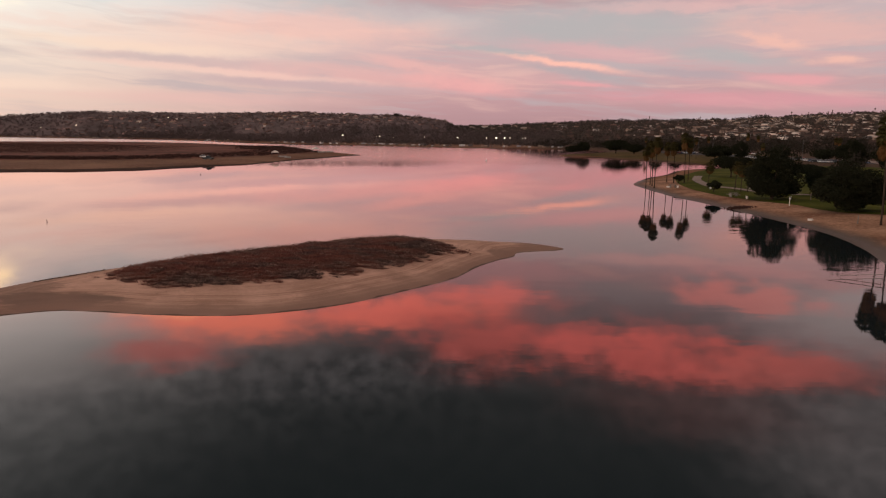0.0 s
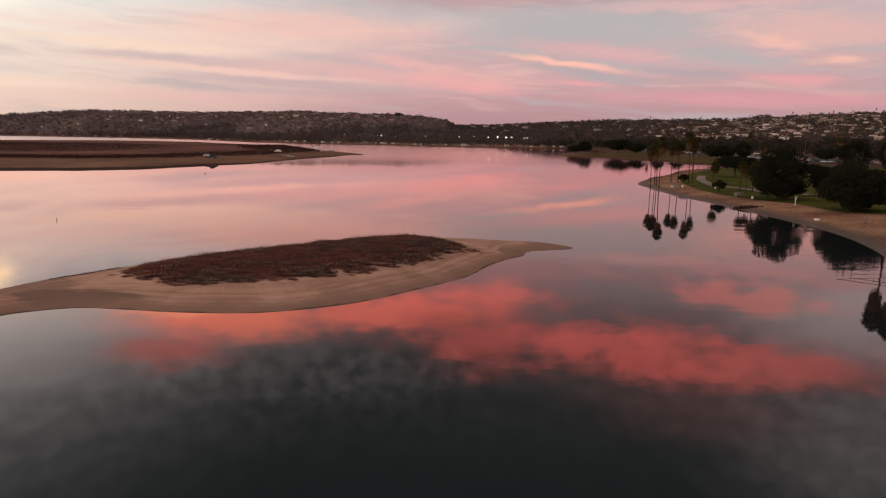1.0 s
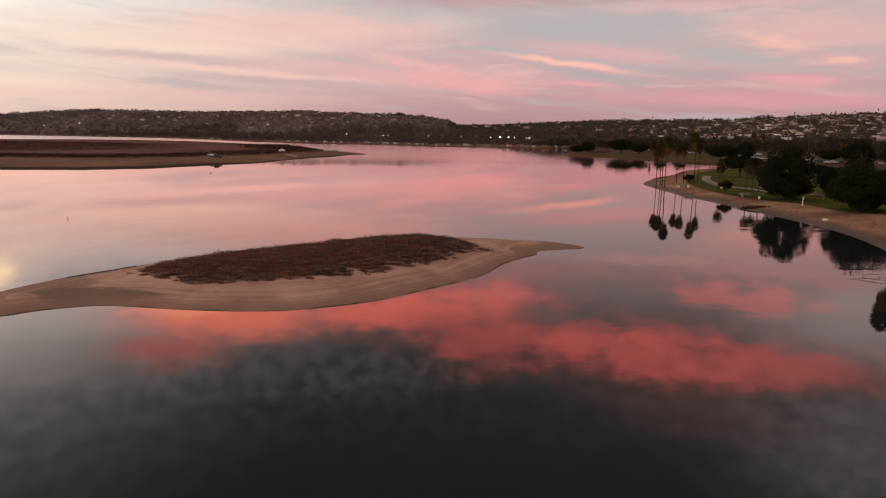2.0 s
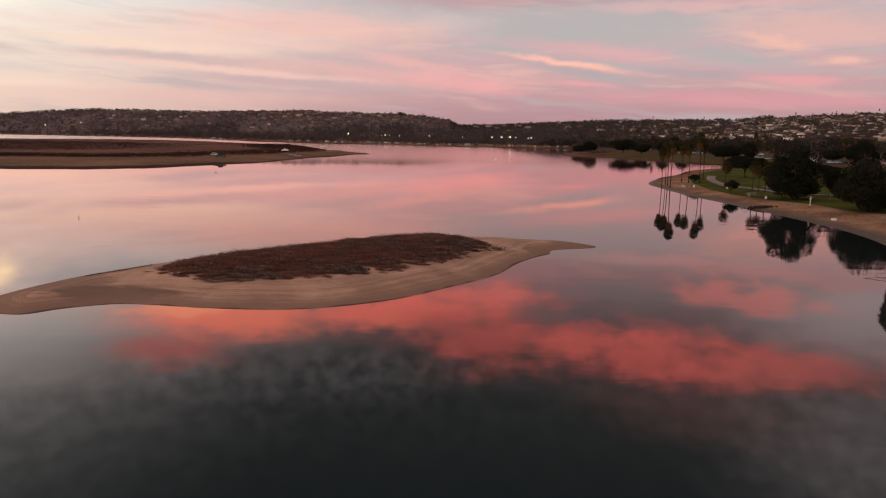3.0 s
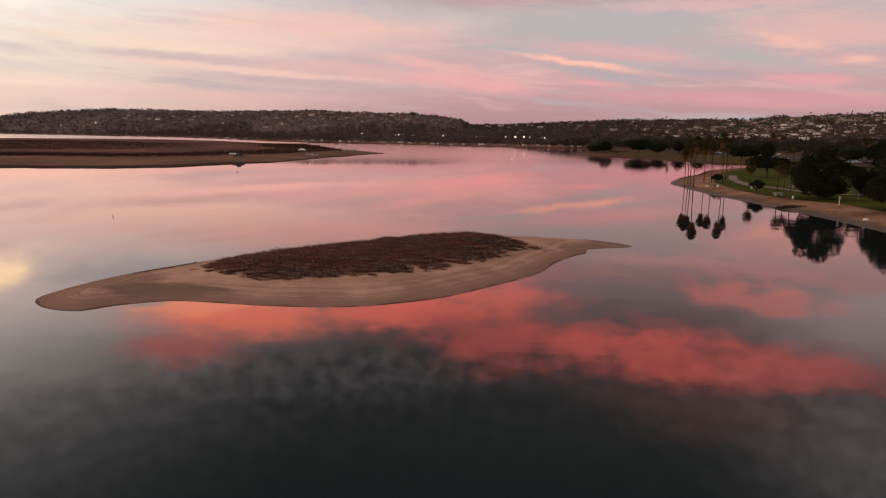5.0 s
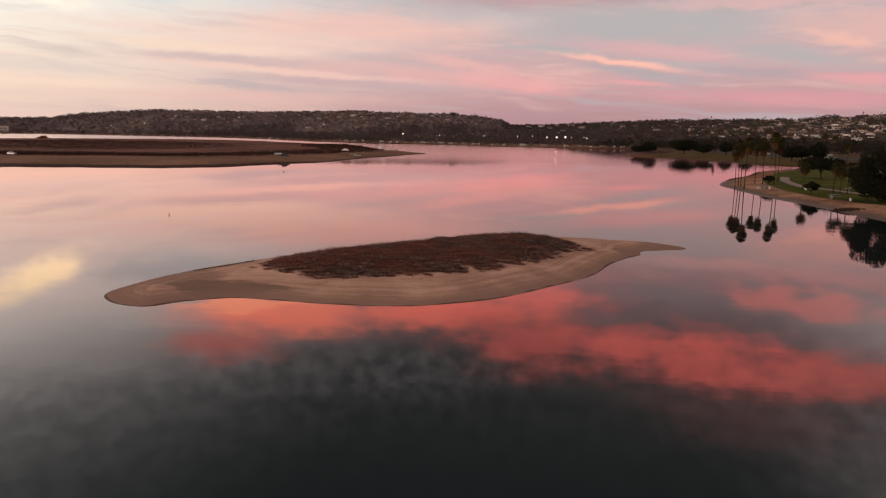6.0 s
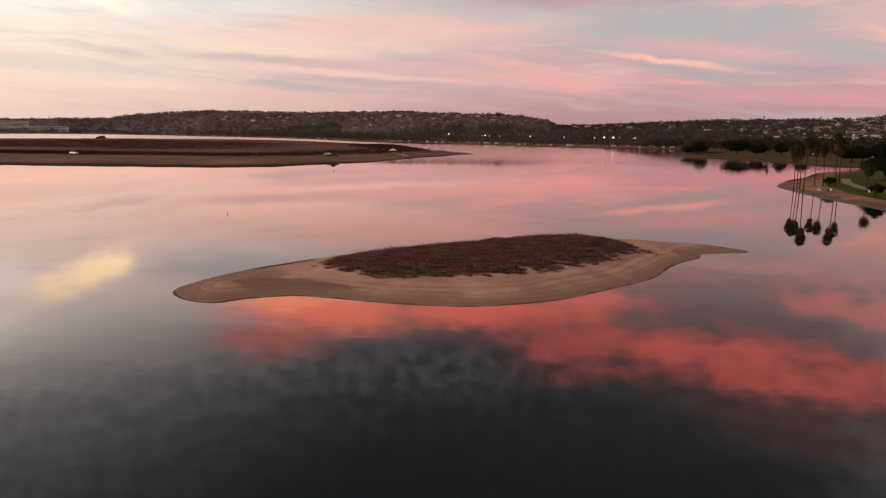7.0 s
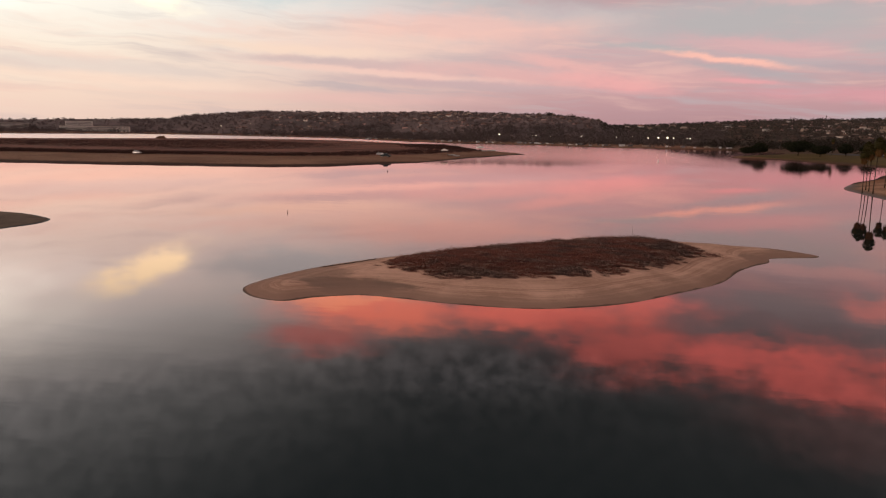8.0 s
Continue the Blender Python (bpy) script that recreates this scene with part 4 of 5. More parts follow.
belt = np.vstack([scatter(1300, -0.42, 0.16, 880, 1330), scatter(1500, -0.72, -0.30, 1120, 1640), scatter(420, -1.1, -0.36, 1350, 1900), scatter(200, -1.2, -0.6, 1600, 1900)])
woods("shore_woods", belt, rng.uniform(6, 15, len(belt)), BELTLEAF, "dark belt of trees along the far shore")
near = np.vstack([scatter(560, 0.12, 0.75, 660, 1000), scatter(60, 0.55, 0.8, 330, 620)])
near = near[~((near[:, 0] > 165) & (near[:, 0] < 290) & (near[:, 1] > 370) & (near[:, 1] < 650))]
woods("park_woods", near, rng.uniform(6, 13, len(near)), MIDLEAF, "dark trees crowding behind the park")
slopes = np.vstack([scatter(4600, -0.75, 0.02, 1150, 2330), scatter(350, -1.3, -0.6, 1500, 2300), scatter(500, -1.2, -0.52, 1950, 2450)])
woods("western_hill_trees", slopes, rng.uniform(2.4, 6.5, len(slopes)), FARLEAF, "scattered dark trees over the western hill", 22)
slopes = np.vstack([scatter(2700, 0.0, 0.85, 980, 2350), scatter(1100, 0.0, 0.36, 980, 2200)])
grove = scatter(1900, 0.0, 0.85, 1000, 2330)
grove = grove[ripple(grove[:, 0], grove[:, 1], 190.0, 2.0) + 0.6 * ripple(grove[:, 0], grove[:, 1], 75.0) > 0.30]
woods("eastern_groves", grove, rng.uniform(4.0, 9.0, len(grove)), GROVELEAF, "dark groves between the houses of the eastern hill", 26)
# taller clumps that stand out along the skyline
ridge = []
for b, wide, high in ((0.447, 30, 12), (0.236, 12, 8), (0.252, 8, 10), (0.282, 22, 7), (0.345, 26, 7), (0.385, 18, 8), (0.525, 26, 9), (0.495, 16, 8), (0.59, 22, 8), (0.205, 16, 6),
                      (-0.10, 20, 7), (-0.07, 30, 8), (-0.035, 14, 7), (-0.23, 24, 5), (-0.30, 40, 4), (0.15, 24, 5), (0.09, 20, 5)):
    top = float(np.interp(b, [-0.7, -0.2, 0.0, 0.06, 0.3], [2350, 2000, 1850, 2200, 2300]))
    for k in range(int(wide * 0.7)):
        a, r = math.atan(b) + rng.normal() * wide / top * 0.5, top - rng.uniform(5, 70)
        x, y = r * math.sin(a), r * math.cos(a)
        ridge.append((x, y, float(land(np.array([x]), np.array([y]))[0]), high * rng.uniform(0.5, 1.25)))
ridge = np.array(ridge)
woods("ridge_trees", ridge[:, :3], ridge[:, 3], GROVELEAF, "dark clumps of trees along the skyline", 40)
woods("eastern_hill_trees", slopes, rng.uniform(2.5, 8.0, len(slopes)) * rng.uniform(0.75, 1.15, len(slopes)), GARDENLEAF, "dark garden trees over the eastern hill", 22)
for k, (b, r) in enumerate(((0.542, 2140), (0.548, 2170), (0.575, 2120), (0.607, 2180), (0.514, 2150), (0.362, 2160), (0.29, 2170), (0.49, 2100), (0.66, 2150))):
    a = math.atan(b)
    palm(k % 3, r * math.sin(a), r * math.cos(a), 0.85 + 0.1 * (k % 4), 40 * k, "palms on the ridge", "thin tall palm standing on the ridge")


# ---------------------------------------------------------------- houses on the hills
PLASTER = [paint("white_plaster", (0.72, 0.62, 0.55)), paint("cream_plaster", (0.38, 0.28, 0.22)), paint("tan_plaster", (0.22, 0.14, 0.105)), paint("grey_siding", (0.15, 0.125, 0.12))]
ROOFING = [paint("brown_shingle", (0.12, 0.075, 0.06), 0.85), paint("grey_shingle", (0.13, 0.115, 0.11), 0.85), paint("clay_tile", (0.26, 0.11, 0.07), 0.8), paint("pale_roof", (0.40, 0.33, 0.29), 0.8)]
PANE = paint("dark_window_glass", (0.03, 0.032, 0.036), 0.15, 0.2)


def house_meshes(w, d, h, rise, wing):
    """Walls with a gable or flat roof and a lower wing; the roof stands over the walls."""
    wall = Build().box(-w / 2, w / 2, -d / 2, d / 2, -3.0, h)
    if wing:
        wall.box(w / 2 - 0.5, w / 2 + wing, -d / 2 + 1.5, d / 2 - 0.5, -3.0, h * 0.55)
    roof = Build()
    o = 0.6
    if rise:
        roof.add([(-w / 2 - o, -d / 2 - o, h - 0.15), (w / 2 + o, -d / 2 - o, h - 0.15), (w / 2 + o, d / 2 + o, h - 0.15), (-w / 2 - o, d / 2 + o, h - 0.15),
                  (-w / 2 + d * 0.22, 0, h + rise), (w / 2 - d * 0.22, 0, h + rise)], [(0, 1, 5, 4), (1, 2, 5), (2, 3, 4, 5), (3, 0, 4), (3, 2, 1, 0)])
    else:
        roof.box(-w / 2 - 0.4, w / 2 + 0.4, -d / 2 - 0.4, d / 2 + 0.4, h - 0.1, h + 0.5, 0.1)
    if wing:
        roof.box(w / 2 + 0.05, w / 2 + wing + 0.5, -d / 2 + 1.0, d / 2, h * 0.55 - 0.05, h * 0.55 + 0.3, 0.08)
    return wall.mesh("wall"), roof.mesh("roof")


SHAPES = [house_meshes(14, 9, 3.4, 2.0, 5), house_meshes(18, 10, 6.2, 2.2, 6), house_meshes(12, 9, 6.0, 0, 4), house_meshes(22, 11, 6.5, 2.4, 0), house_meshes(26, 12, 7.0, 0, 7), house_meshes(15, 10, 3.6, 1.8, 0)]
GLASS = Build().box(-1.4, 1.4, -0.09, 0.05, 0, 1.5, 0.03).mesh("window")


def house(shape, wall_mat, roof_mat, label, group):
    """One house with its walls, roof and four front windows."""
    t = thing("house", label, "house", group)
    wall, roof = SHAPES[shape]
    for name, me, mat in (("wall", wall, wall_mat), ("roof", roof, roof_mat)):
        part(name, me.copy(), mat, t)
    box = [v.co for v in wall.vertices]
    front, wide = min(v.y for v in box), max(v.x for v in box[:8])
    for k in (-0.55, 0.45):
        ob = part("window", GLASS, PANE, t)
        ob.location = (k * wide, front - 0.02, 1.0)
    return t


WORD = {0: "white", 1: "cream", 2: "tan", 3: "grey"}
ROOFWORD = {0: "brown shingle", 1: "grey shingle", 2: "clay tile", 3: "pale flat"}
models = []
for k in range(12):
    w, q = (0, 1, 2, 0, 1, 3, 0, 1, 2, 0, 3, 1)[k], (0, 3, 2, 1, 2, 1, 3, 0, 0, 2, 3, 1)[k]
    models.append((k % 6, w, q))
hr = np.random.default_rng(21)


def settle(count, b0, b1, r0, r1, gap, group, smallest=0.9):
    """Strews houses over a hillside, no two closer than the gap, fronts towards the bay."""
    spots = []
    rows = scatter(count * 9, b0, b1, r0, r1)
    for x, y, z in rows:
        if len(spots) >= count:
            break
        if all((x - a) ** 2 + (y - b) ** 2 > gap * gap for a, b, _ in spots):
            spots.append((x, y, z))
    firsts = {}
    for n, (x, y, z) in enumerate(spots):
        k = int(hr.integers(12))
        turn = math.degrees(math.atan2(-x, y)) * 0.8 + hr.choice((0, 0, 35, -40, 90)) + hr.uniform(-15, 15)
        m = Matrix.LocRotScale((x, y, z), Euler((0, 0, radians(turn))), Vector((1, 1, 1)) * hr.uniform(smallest, smallest + 0.3))
        if k in firsts:
            t = copy_thing(firsts[k], Matrix.LocRotScale(m.translation, m.to_quaternion(), None))
            t.scale = m.to_scale()
        else:
            shape, w, q = models[k]
            t = house(shape, PLASTER[w], ROOFING[q], f"{WORD[w]} plastered house under a {ROOFWORD[q]} roof on a hillside", group)
            t.matrix_world = m
            firsts[k] = t


settle(170, 0.33, 0.80, 1050, 2050, 17, "houses on the eastern hill", 0.36)
settle(30, 0.14, 0.33, 1350, 2100, 24, "houses on the low ridge", 0.42)
settle(60, -0.50, -0.02, 1500, 1950, 20, "houses on the western hill", 0.34)
settle(15, 0.0, 0.14, 1300, 2000, 26, "houses in the valley", 0.5)

# the many houses too far off to pick apart
def facades(name, dark, light, rare=2.2):
    """Walls of many houses: most of them dull, a few bright."""
    m, gr, bs = material(name, 0.85)
    isle = gr.put("ShaderNodeNewGeometry").outputs["Random Per Island"]
    gr.plug(gr.mix(gr.math("POWER", isle, rare), dark, light), bs.inputs["Base Color"])
    return m


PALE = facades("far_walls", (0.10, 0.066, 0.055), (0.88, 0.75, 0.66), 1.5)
# Dimmer, pinker copy of the walls: the western hill's haze put into colour.
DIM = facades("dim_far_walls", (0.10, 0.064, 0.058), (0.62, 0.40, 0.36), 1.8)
TILES = leafy("far_roofs", (0.07, 0.05, 0.045), (0.27, 0.15, 0.11))


def suburb(name, rows, label, walls):
    v, f, tone = [], [], []
    for x, y, z in rows:
        wall, roof = SHAPES[int(hr.integers(6))]
        m = Matrix.LocRotScale((x, y, z - 0.5), Euler((0, 0, hr.uniform(-0.9, 0.9) + math.atan2(-x, y))), Vector((1, 1, 1)) * hr.uniform(0.20, 0.50))
        for me, k in ((wall, 0), (roof, 1)):
            n = len(v)
            v += [m @ p.co for p in me.vertices]
            f += [tuple(q + n for q in poly.vertices) for poly in me.polygons]
            tone += [k] * len(me.polygons)
    me = mesh_of(name, v, f, False)
    me.materials.append(walls)
    me.materials.append(TILES)
    me.polygons.foreach_set("material_index", tone)
    tagged(new(name, me), label, "houses", kind="stuff")


suburb("eastern_suburb", scatter(1300, 0.26, 0.85, 1100, 2330), "pale houses crowding the eastern hillside", PALE)
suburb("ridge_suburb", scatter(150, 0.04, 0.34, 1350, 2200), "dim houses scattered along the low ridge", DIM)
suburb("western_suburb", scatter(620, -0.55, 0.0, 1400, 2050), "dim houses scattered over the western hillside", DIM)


# ---------------------------------------------------------------- flats beyond the inlet
def flats(x, y, turn, long, high, storeys):
    t = thing("apartment_block", "long pale apartment block beyond the inlet", "apartment block", "blocks beyond the inlet")
    part("wall", Build().box(-long / 2, long / 2, -7, 7, -4, high).mesh("wall"), PLASTER[0], t)
    part("roof", Build().box(-long / 2 - 0.6, long / 2 + 0.6, -7.6, 7.6, high, high + 0.8, 0.15).mesh("roof"), ROOFING[3], t)
    one = Build().box(-long / 2 + 3, long / 2 - 3, -0.12, 0.1, 0, 1.0, 0.03).mesh("window_band")
    for k in range(storeys):
        ob = part("window_band", one, PANE, t)
        ob.location = (0, -7.02, 1.2 + k * (high - 1) / storeys)
    t.matrix_world = on_ground(x, y, turn)


flats(-1165, 1462, 38, 150, 11, 3)
flats(-1330, 1330, 45, 150, 10, 3)
flats(-1240, 1500, 40, 60, 14, 4)


# ---------------------------------------------------------------- lamps over the far shore
POLE = paint("lamp_pole_metal", (0.12, 0.11, 0.11), 0.5, 0.2, 0.6)
LIGHT = glowing("lamp_light", (1.0, 0.86, 0.62), 3.6)
SMALL = glowing("porch_light", (1.0, 0.80, 0.55), 5.0)


def lamp_post(x, y, high, head, mat, group, label):
    t = thing("lamp_post", label, "street lamp", group)
    z = float(land(np.array([x]), np.array([y]))[0])
    part("pole", Build().tube([(0, 0, -0.3), (0, 0, (high - z) * 0.6), (0, 0, high - z)], [0.16, 0.12, 0.09], 7).mesh("pole", True), POLE, t)
    part("arm", Build().tube([(0, 0, high - z - 0.1), (0, -head * 0.4, high - z)], [0.07, 0.06], 6).mesh("arm", True), POLE, t)
    bulb = Build().box(-head / 2, head / 2, -head * 0.9, 0, high - z, high - z + head * 0.8, head * 0.2).mesh("lamp_head")
    part("lamp_head", bulb, mat, t, "glowing warm lamp head")
    t.location = (x, y, z)


for x, high, head in ((-143.8, 12.6, 2.2), (-96.4, 11.5, 0.9), (-91.6, 11.6, 2.0), (-85.2, 11.6, 0.9), (-71.5, 11.0, 1.0), (-28.2, 11.4, 2.0), (19.2, 11.1, 1.6), (40.1, 12.1, 1.1),
                      (60.1, 10.8, 2.0), (73.8, 10.9, 3.0), (85.8, 11.0, 3.0), (93.9, 11.1, 1.6), (111.5, 10.5, 1.2), (115.5, 10.6, 1.8)):
    y = 875 if x > 55 else 925
    lamp_post(x * y / 1000, y, 15 - (15 - high) * y / 1000, head * 0.55, LIGHT, "lit lamps on the far shore", "tall lamp post with a lit warm head on the far shore")
for x, y, high in ((-935, 1633, 18), (-856, 1640, 18), (-680, 1741, 30)):
    lamp_post(x, y, float(land(np.array([x]), np.array([y]))[0]) + 4, 1.5 if y > 1000 else 0.35, SMALL, "small lit lamps", "small lit street lamp among trees")


# ---------------------------------------------------------------- vehicles
TYRE = paint("rubber", (0.02, 0.02, 0.02), 0.8, 0.1)
COATS = [paint("white_coat", (0.62, 0.60, 0.58), 0.3, 0.1), paint("silver_coat", (0.38, 0.38, 0.39), 0.3, 0.1, 0.3), paint("black_coat", (0.02, 0.02, 0.022), 0.3, 0.1),
         paint("red_coat", (0.25, 0.04, 0.03), 0.3, 0.1), paint("blue_coat", (0.05, 0.08, 0.15), 0.3, 0.1)]
COATWORD = ["white", "silver", "black", "dark red", "dark blue"]
WHEEL = Build().tube([(0, -0.11, 0), (0, -0.09, 0), (0, 0.09, 0), (0, 0.11, 0)], [0.26, 0.33, 0.33, 0.26], 12).mesh("wheel", True)
RIM = Build().tube([(0, -0.125, 0), (0, -0.115, 0), (0, 0.115, 0), (0, 0.125, 0)], [0.16, 0.2, 0.2, 0.16], 10).mesh("rim", True)
CAR_BODY = Build().prism([(-2.2, 0.35), (2.2, 0.35), (2.25, 0.75), (1.9, 0.92), (0.95, 1.0), (-2.05, 1.0), (-2.25, 0.8)], -0.88, 0.88, 0.06).mesh("body")
CAR_CABIN = Build().prism([(-1.95, 1.0), (1.0, 1.0), (0.35, 1.46), (-1.5, 1.48)], -0.80, 0.80, 0.14).mesh("cabin")
CAR_ROOF = Build().prism([(-1.52, 1.47), (0.36, 1.45), (0.2, 1.53), (-1.4, 1.55)], -0.66, 0.66, 0.03).mesh("roof")
TRUCK_BODY = Build().prism([(-2.8, 0.5), (2.75, 0.5), (2.8, 1.0), (2.5, 1.15), (1.4, 1.2), (-2.8, 1.2)], -0.98, 0.98, 0.05).mesh("body")
TRUCK_CABIN = Build().prism([(-0.9, 1.2), (1.45, 1.2), (0.85, 1.84), (-0.75, 1.86)], -0.88, 0.88, 0.14).mesh("cabin")
TRUCK_ROOF = Build().prism([(-0.77, 1.85), (0.86, 1.83), (0.7, 1.92), (-0.65, 1.93)], -0.74, 0.74, 0.03).mesh("roof")


def car(x, y, turn, coat, group, place, truck=False):
    kind = "pickup truck" if truck else "car"
    t = thing(kind.replace(" ", "_"), f"{COATWORD[coat]} {kind} parked {place}", kind, group)
    body, cabin, roof = (TRUCK_BODY, TRUCK_CABIN, TRUCK_ROOF) if truck else (CAR_BODY, CAR_CABIN, CAR_ROOF)
    part("body", body.copy(), COATS[coat], t)
    part("cabin", cabin.copy(), PANE, t, "dark glazed cabin")
    part("roof", roof.copy(), COATS[coat], t)
    far, side = (1.75, 0.86) if truck else (1.4, 0.78)
    for a in (-far, far):
        for b in (-side, side):
            wheel = part("wheel", WHEEL, TYRE, t)
            wheel.location = (a, b, 0.33)
            part("rim", RIM, COATS[1], wheel, "silver rim")
    t.matrix_world = on_ground(x, y, turn, 1.0, -0.22 if not truck else 0.0)


cr = np.random.default_rng(8)
for (ax, ay), (bx, by), n in (((190, 579), (211, 588), 8), ((216, 514), (203, 452), 9), ((254, 575), (268, 630), 6), ((226, 447), (213, 402), 6), ((213, 396), (231, 402), 7), ((233, 387), (240, 372), 3)):
    lie = math.degrees(math.atan2(by - ay, bx - ax)) + 90
    for k in range(n):
        u = (k + cr.uniform(-0.2, 0.2)) / (n - 1)
        car(ax + (bx - ax) * u, ay + (by - ay) * u, lie + cr.uniform(-6, 6) + (180 if cr.uniform() < 0.4 else 0), int(cr.choice((0, 0, 0, 0, 1, 1, 2, 3, 4))),
            "cars in the park's car park", "in a row beside the lawn")
car(-127.0, 371, 5, 0, "vehicles on the peninsula shore", "on the sand by the brush")
car(-118.5, 352, -8, 2, "vehicles on the peninsula shore", "on the peninsula sand", truck=True)
car(-237.4, 313, -12, 1, "vehicles on the peninsula shore", "at the edge of the marsh brush")

CANVAS = paint("sun_bleached_canvas", (0.62, 0.56, 0.50), 0.8, 0.1)


def canopy(x, y, turn, size):
    t = thing("canopy_tent", "pale canopy tent pitched near the shore", "canopy tent", "canopy tents")
    top = Build().add([(-1.6, -1.6, 2.1), (1.6, -1.6, 2.1), (1.6, 1.6, 2.1), (-1.6, 1.6, 2.1), (0, 0, 2.9), (-1.65, -1.65, 1.8), (1.65, -1.65, 1.8), (1.65, 1.65, 1.8), (-1.65, 1.65, 1.8)],
                      [(0, 1, 4), (1, 2, 4), (2, 3, 4), (3, 0, 4), (5, 6, 1, 0), (6, 7, 2, 1), (7, 8, 3, 2), (8, 5, 0, 3)])
    part("roof", top.mesh("roof"), CANVAS, t)
    leg = Build().tube([(0, 0, -0.1), (0, 0, 2.1)], [0.05, 0.05], 6).mesh("leg")
    for a in (-1.55, 1.55):
        for b in (-1.55, 1.55):
            part("leg", leg, POLE, t).location = (a, b, 0)
    t.matrix_world = on_ground(x, y, turn, size)


def skiff(x, y, turn, size, label="small white boat drawn up on the sand"):
    t = thing("boat", label, "boat", "small boats")
    n = 9
    b = Build()
    rings = []
    for k in range(n):
        u = k / (n - 1)
        w = 0.85 * (1 - u ** 3) ** 0.6 if u < 1 else 0.02
        rings.append([(-2.2 + 4.4 * u, -w, 0.75 + 0.15 * u), (-2.2 + 4.4 * u, -w * 0.7, 0.2 + 0.1 * u), (-2.2 + 4.4 * u, 0, 0.02 + 0.2 * u * u), (-2.2 + 4.4 * u, w * 0.7, 0.2 + 0.1 * u), (-2.2 + 4.4 * u, w, 0.75 + 0.15 * u)])
    b.add([p for ring in rings for p in ring], [(k * 5 + m, k * 5 + m + 1, k * 5 + m + 6, k * 5 + m + 5) for k in range(n - 1) for m in range(4)] + [(0, 1, 2, 3, 4)])
    part("hull", b.mesh("hull"), COATS[0], t)
    part("deck", Build().add([(-2.2, -0.8, 0.72), (-2.2, 0.8, 0.72), (1.7, 0.5, 0.82), (2.1, 0, 0.84), (1.7, -0.5, 0.82)], [(0, 1, 2, 3, 4)]).mesh("deck"), CANVAS, t)
    part("thwart", Build().box(-0.3, 0.1, -0.72, 0.72, 0.74, 0.80, 0.01).mesh("thwart"), BARK, t)
    if label.startswith("small white boat d"):
        t.matrix_world = on_ground(x, y, turn, size)
    else:
        t.matrix_world = Matrix.LocRotScale((x, y, -0.25), Euler((0, 0, radians(turn))), (size, size, size))


canopy(-100.7, 418, 10, 1.3)
canopy(-91.4, 499, 30, 1.4)
canopy(161, 579, 12, 1.8)
skiff(-95.0, 412, 15, 1.0)
skiff(-91.0, 408, -10, 0.9)
skiff(-89.0, 510, 20, 1.2)
skiff(-86.0, 527, 5, 1.1)

# motorhomes and trailers lined up on the far shore
RV_BODY = Build().prism([(-3.6, 0.5), (3.4, 0.5), (3.7, 1.4), (3.5, 2.1), (3.9, 2.5), (3.6, 3.1), (-3.6, 3.1)], -1.2, 1.2, 0.08).mesh("body")
RV_GLASS = Build().box(-2.8, 2.6, -1.26, -1.1, 1.7, 2.3, 0.03).mesh("window")
RV_BASE = Build().box(-3.5, 3.3, -1.1, 1.1, 0.25, 0.55, 0.05).mesh("chassis")


RV_LOOKS = []
for word, coat in (("white", COATS[0]), ("cream", PLASTER[1]), ("grey", PLASTER[3]), ("silver", COATS[1])):
    body = RV_BODY.copy()
    body.materials.append(coat)
    RV_LOOKS.append((word, body))
RV_GLASS.materials.append(PANE)
RV_BASE.materials.append(TYRE)


def motorhome(x, y, turn, size, group):
    word, body = RV_LOOKS[int(cr.choice((0, 0, 1, 1, 2, 2, 3)))]
    t = thing("motorhome", f"{word} motorhome parked on the far shore", "motorhome", group)
    part("body", body, None, t)
    part("window", RV_GLASS, None, t)
    part("chassis", RV_BASE, None, t)
    for a in (-2.2, 2.3):
        for b in (-1.05, 1.05):
            part("wheel", WHEEL, TYRE, t).location = (a, b, 0.33)
    t.matrix_world = on_ground(x, y, turn, size, -0.05)


shore = spline([(-245, 1002), (-160, 946), (-100, 936), (-62, 916), (9, 848), (76, 842), (140, 830)], 10, closed=False)
lens = np.concatenate([[0], np.cumsum(np.linalg.norm(np.diff(shore, axis=0), axis=1))])
at = 2.0
while at < lens[-1]:
    x, y = np.interp(at, lens, shore[:, 0]), np.interp(at, lens, shore[:, 1]) + cr.uniform(-2, 12)
    motorhome(x, y, cr.choice((0, 15, -25, 60, 90, 75)) + cr.uniform(-12, 12), cr.choice((0.40, 0.5, 0.6, 0.75)) + cr.uniform(-0.05, 0.1), "motorhomes along the far shore")
    at += cr.choice((3.5, 4.5, 5.5, 7.0, 14.0))
for k in range(44):
    u = k / 43
    x, y = -300 - 480 * u + cr.uniform(-6, 6), 1105 + 370 * u + cr.uniform(0, 12)
    motorhome(x, y, 20 + cr.uniform(-40, 40), cr.uniform(0.5, 0.85), "motorhomes by the inlet")


# ---------------------------------------------------------------- park furniture and beach things
WOOD = paint("weathered_wood", (0.20, 0.15, 0.12), 0.85)
WHITE = paint("white_paint", (0.75, 0.71, 0.66), 0.6, 0.08)
STONE = paint("pale_concrete", (0.21, 0.185, 0.165), 0.9)


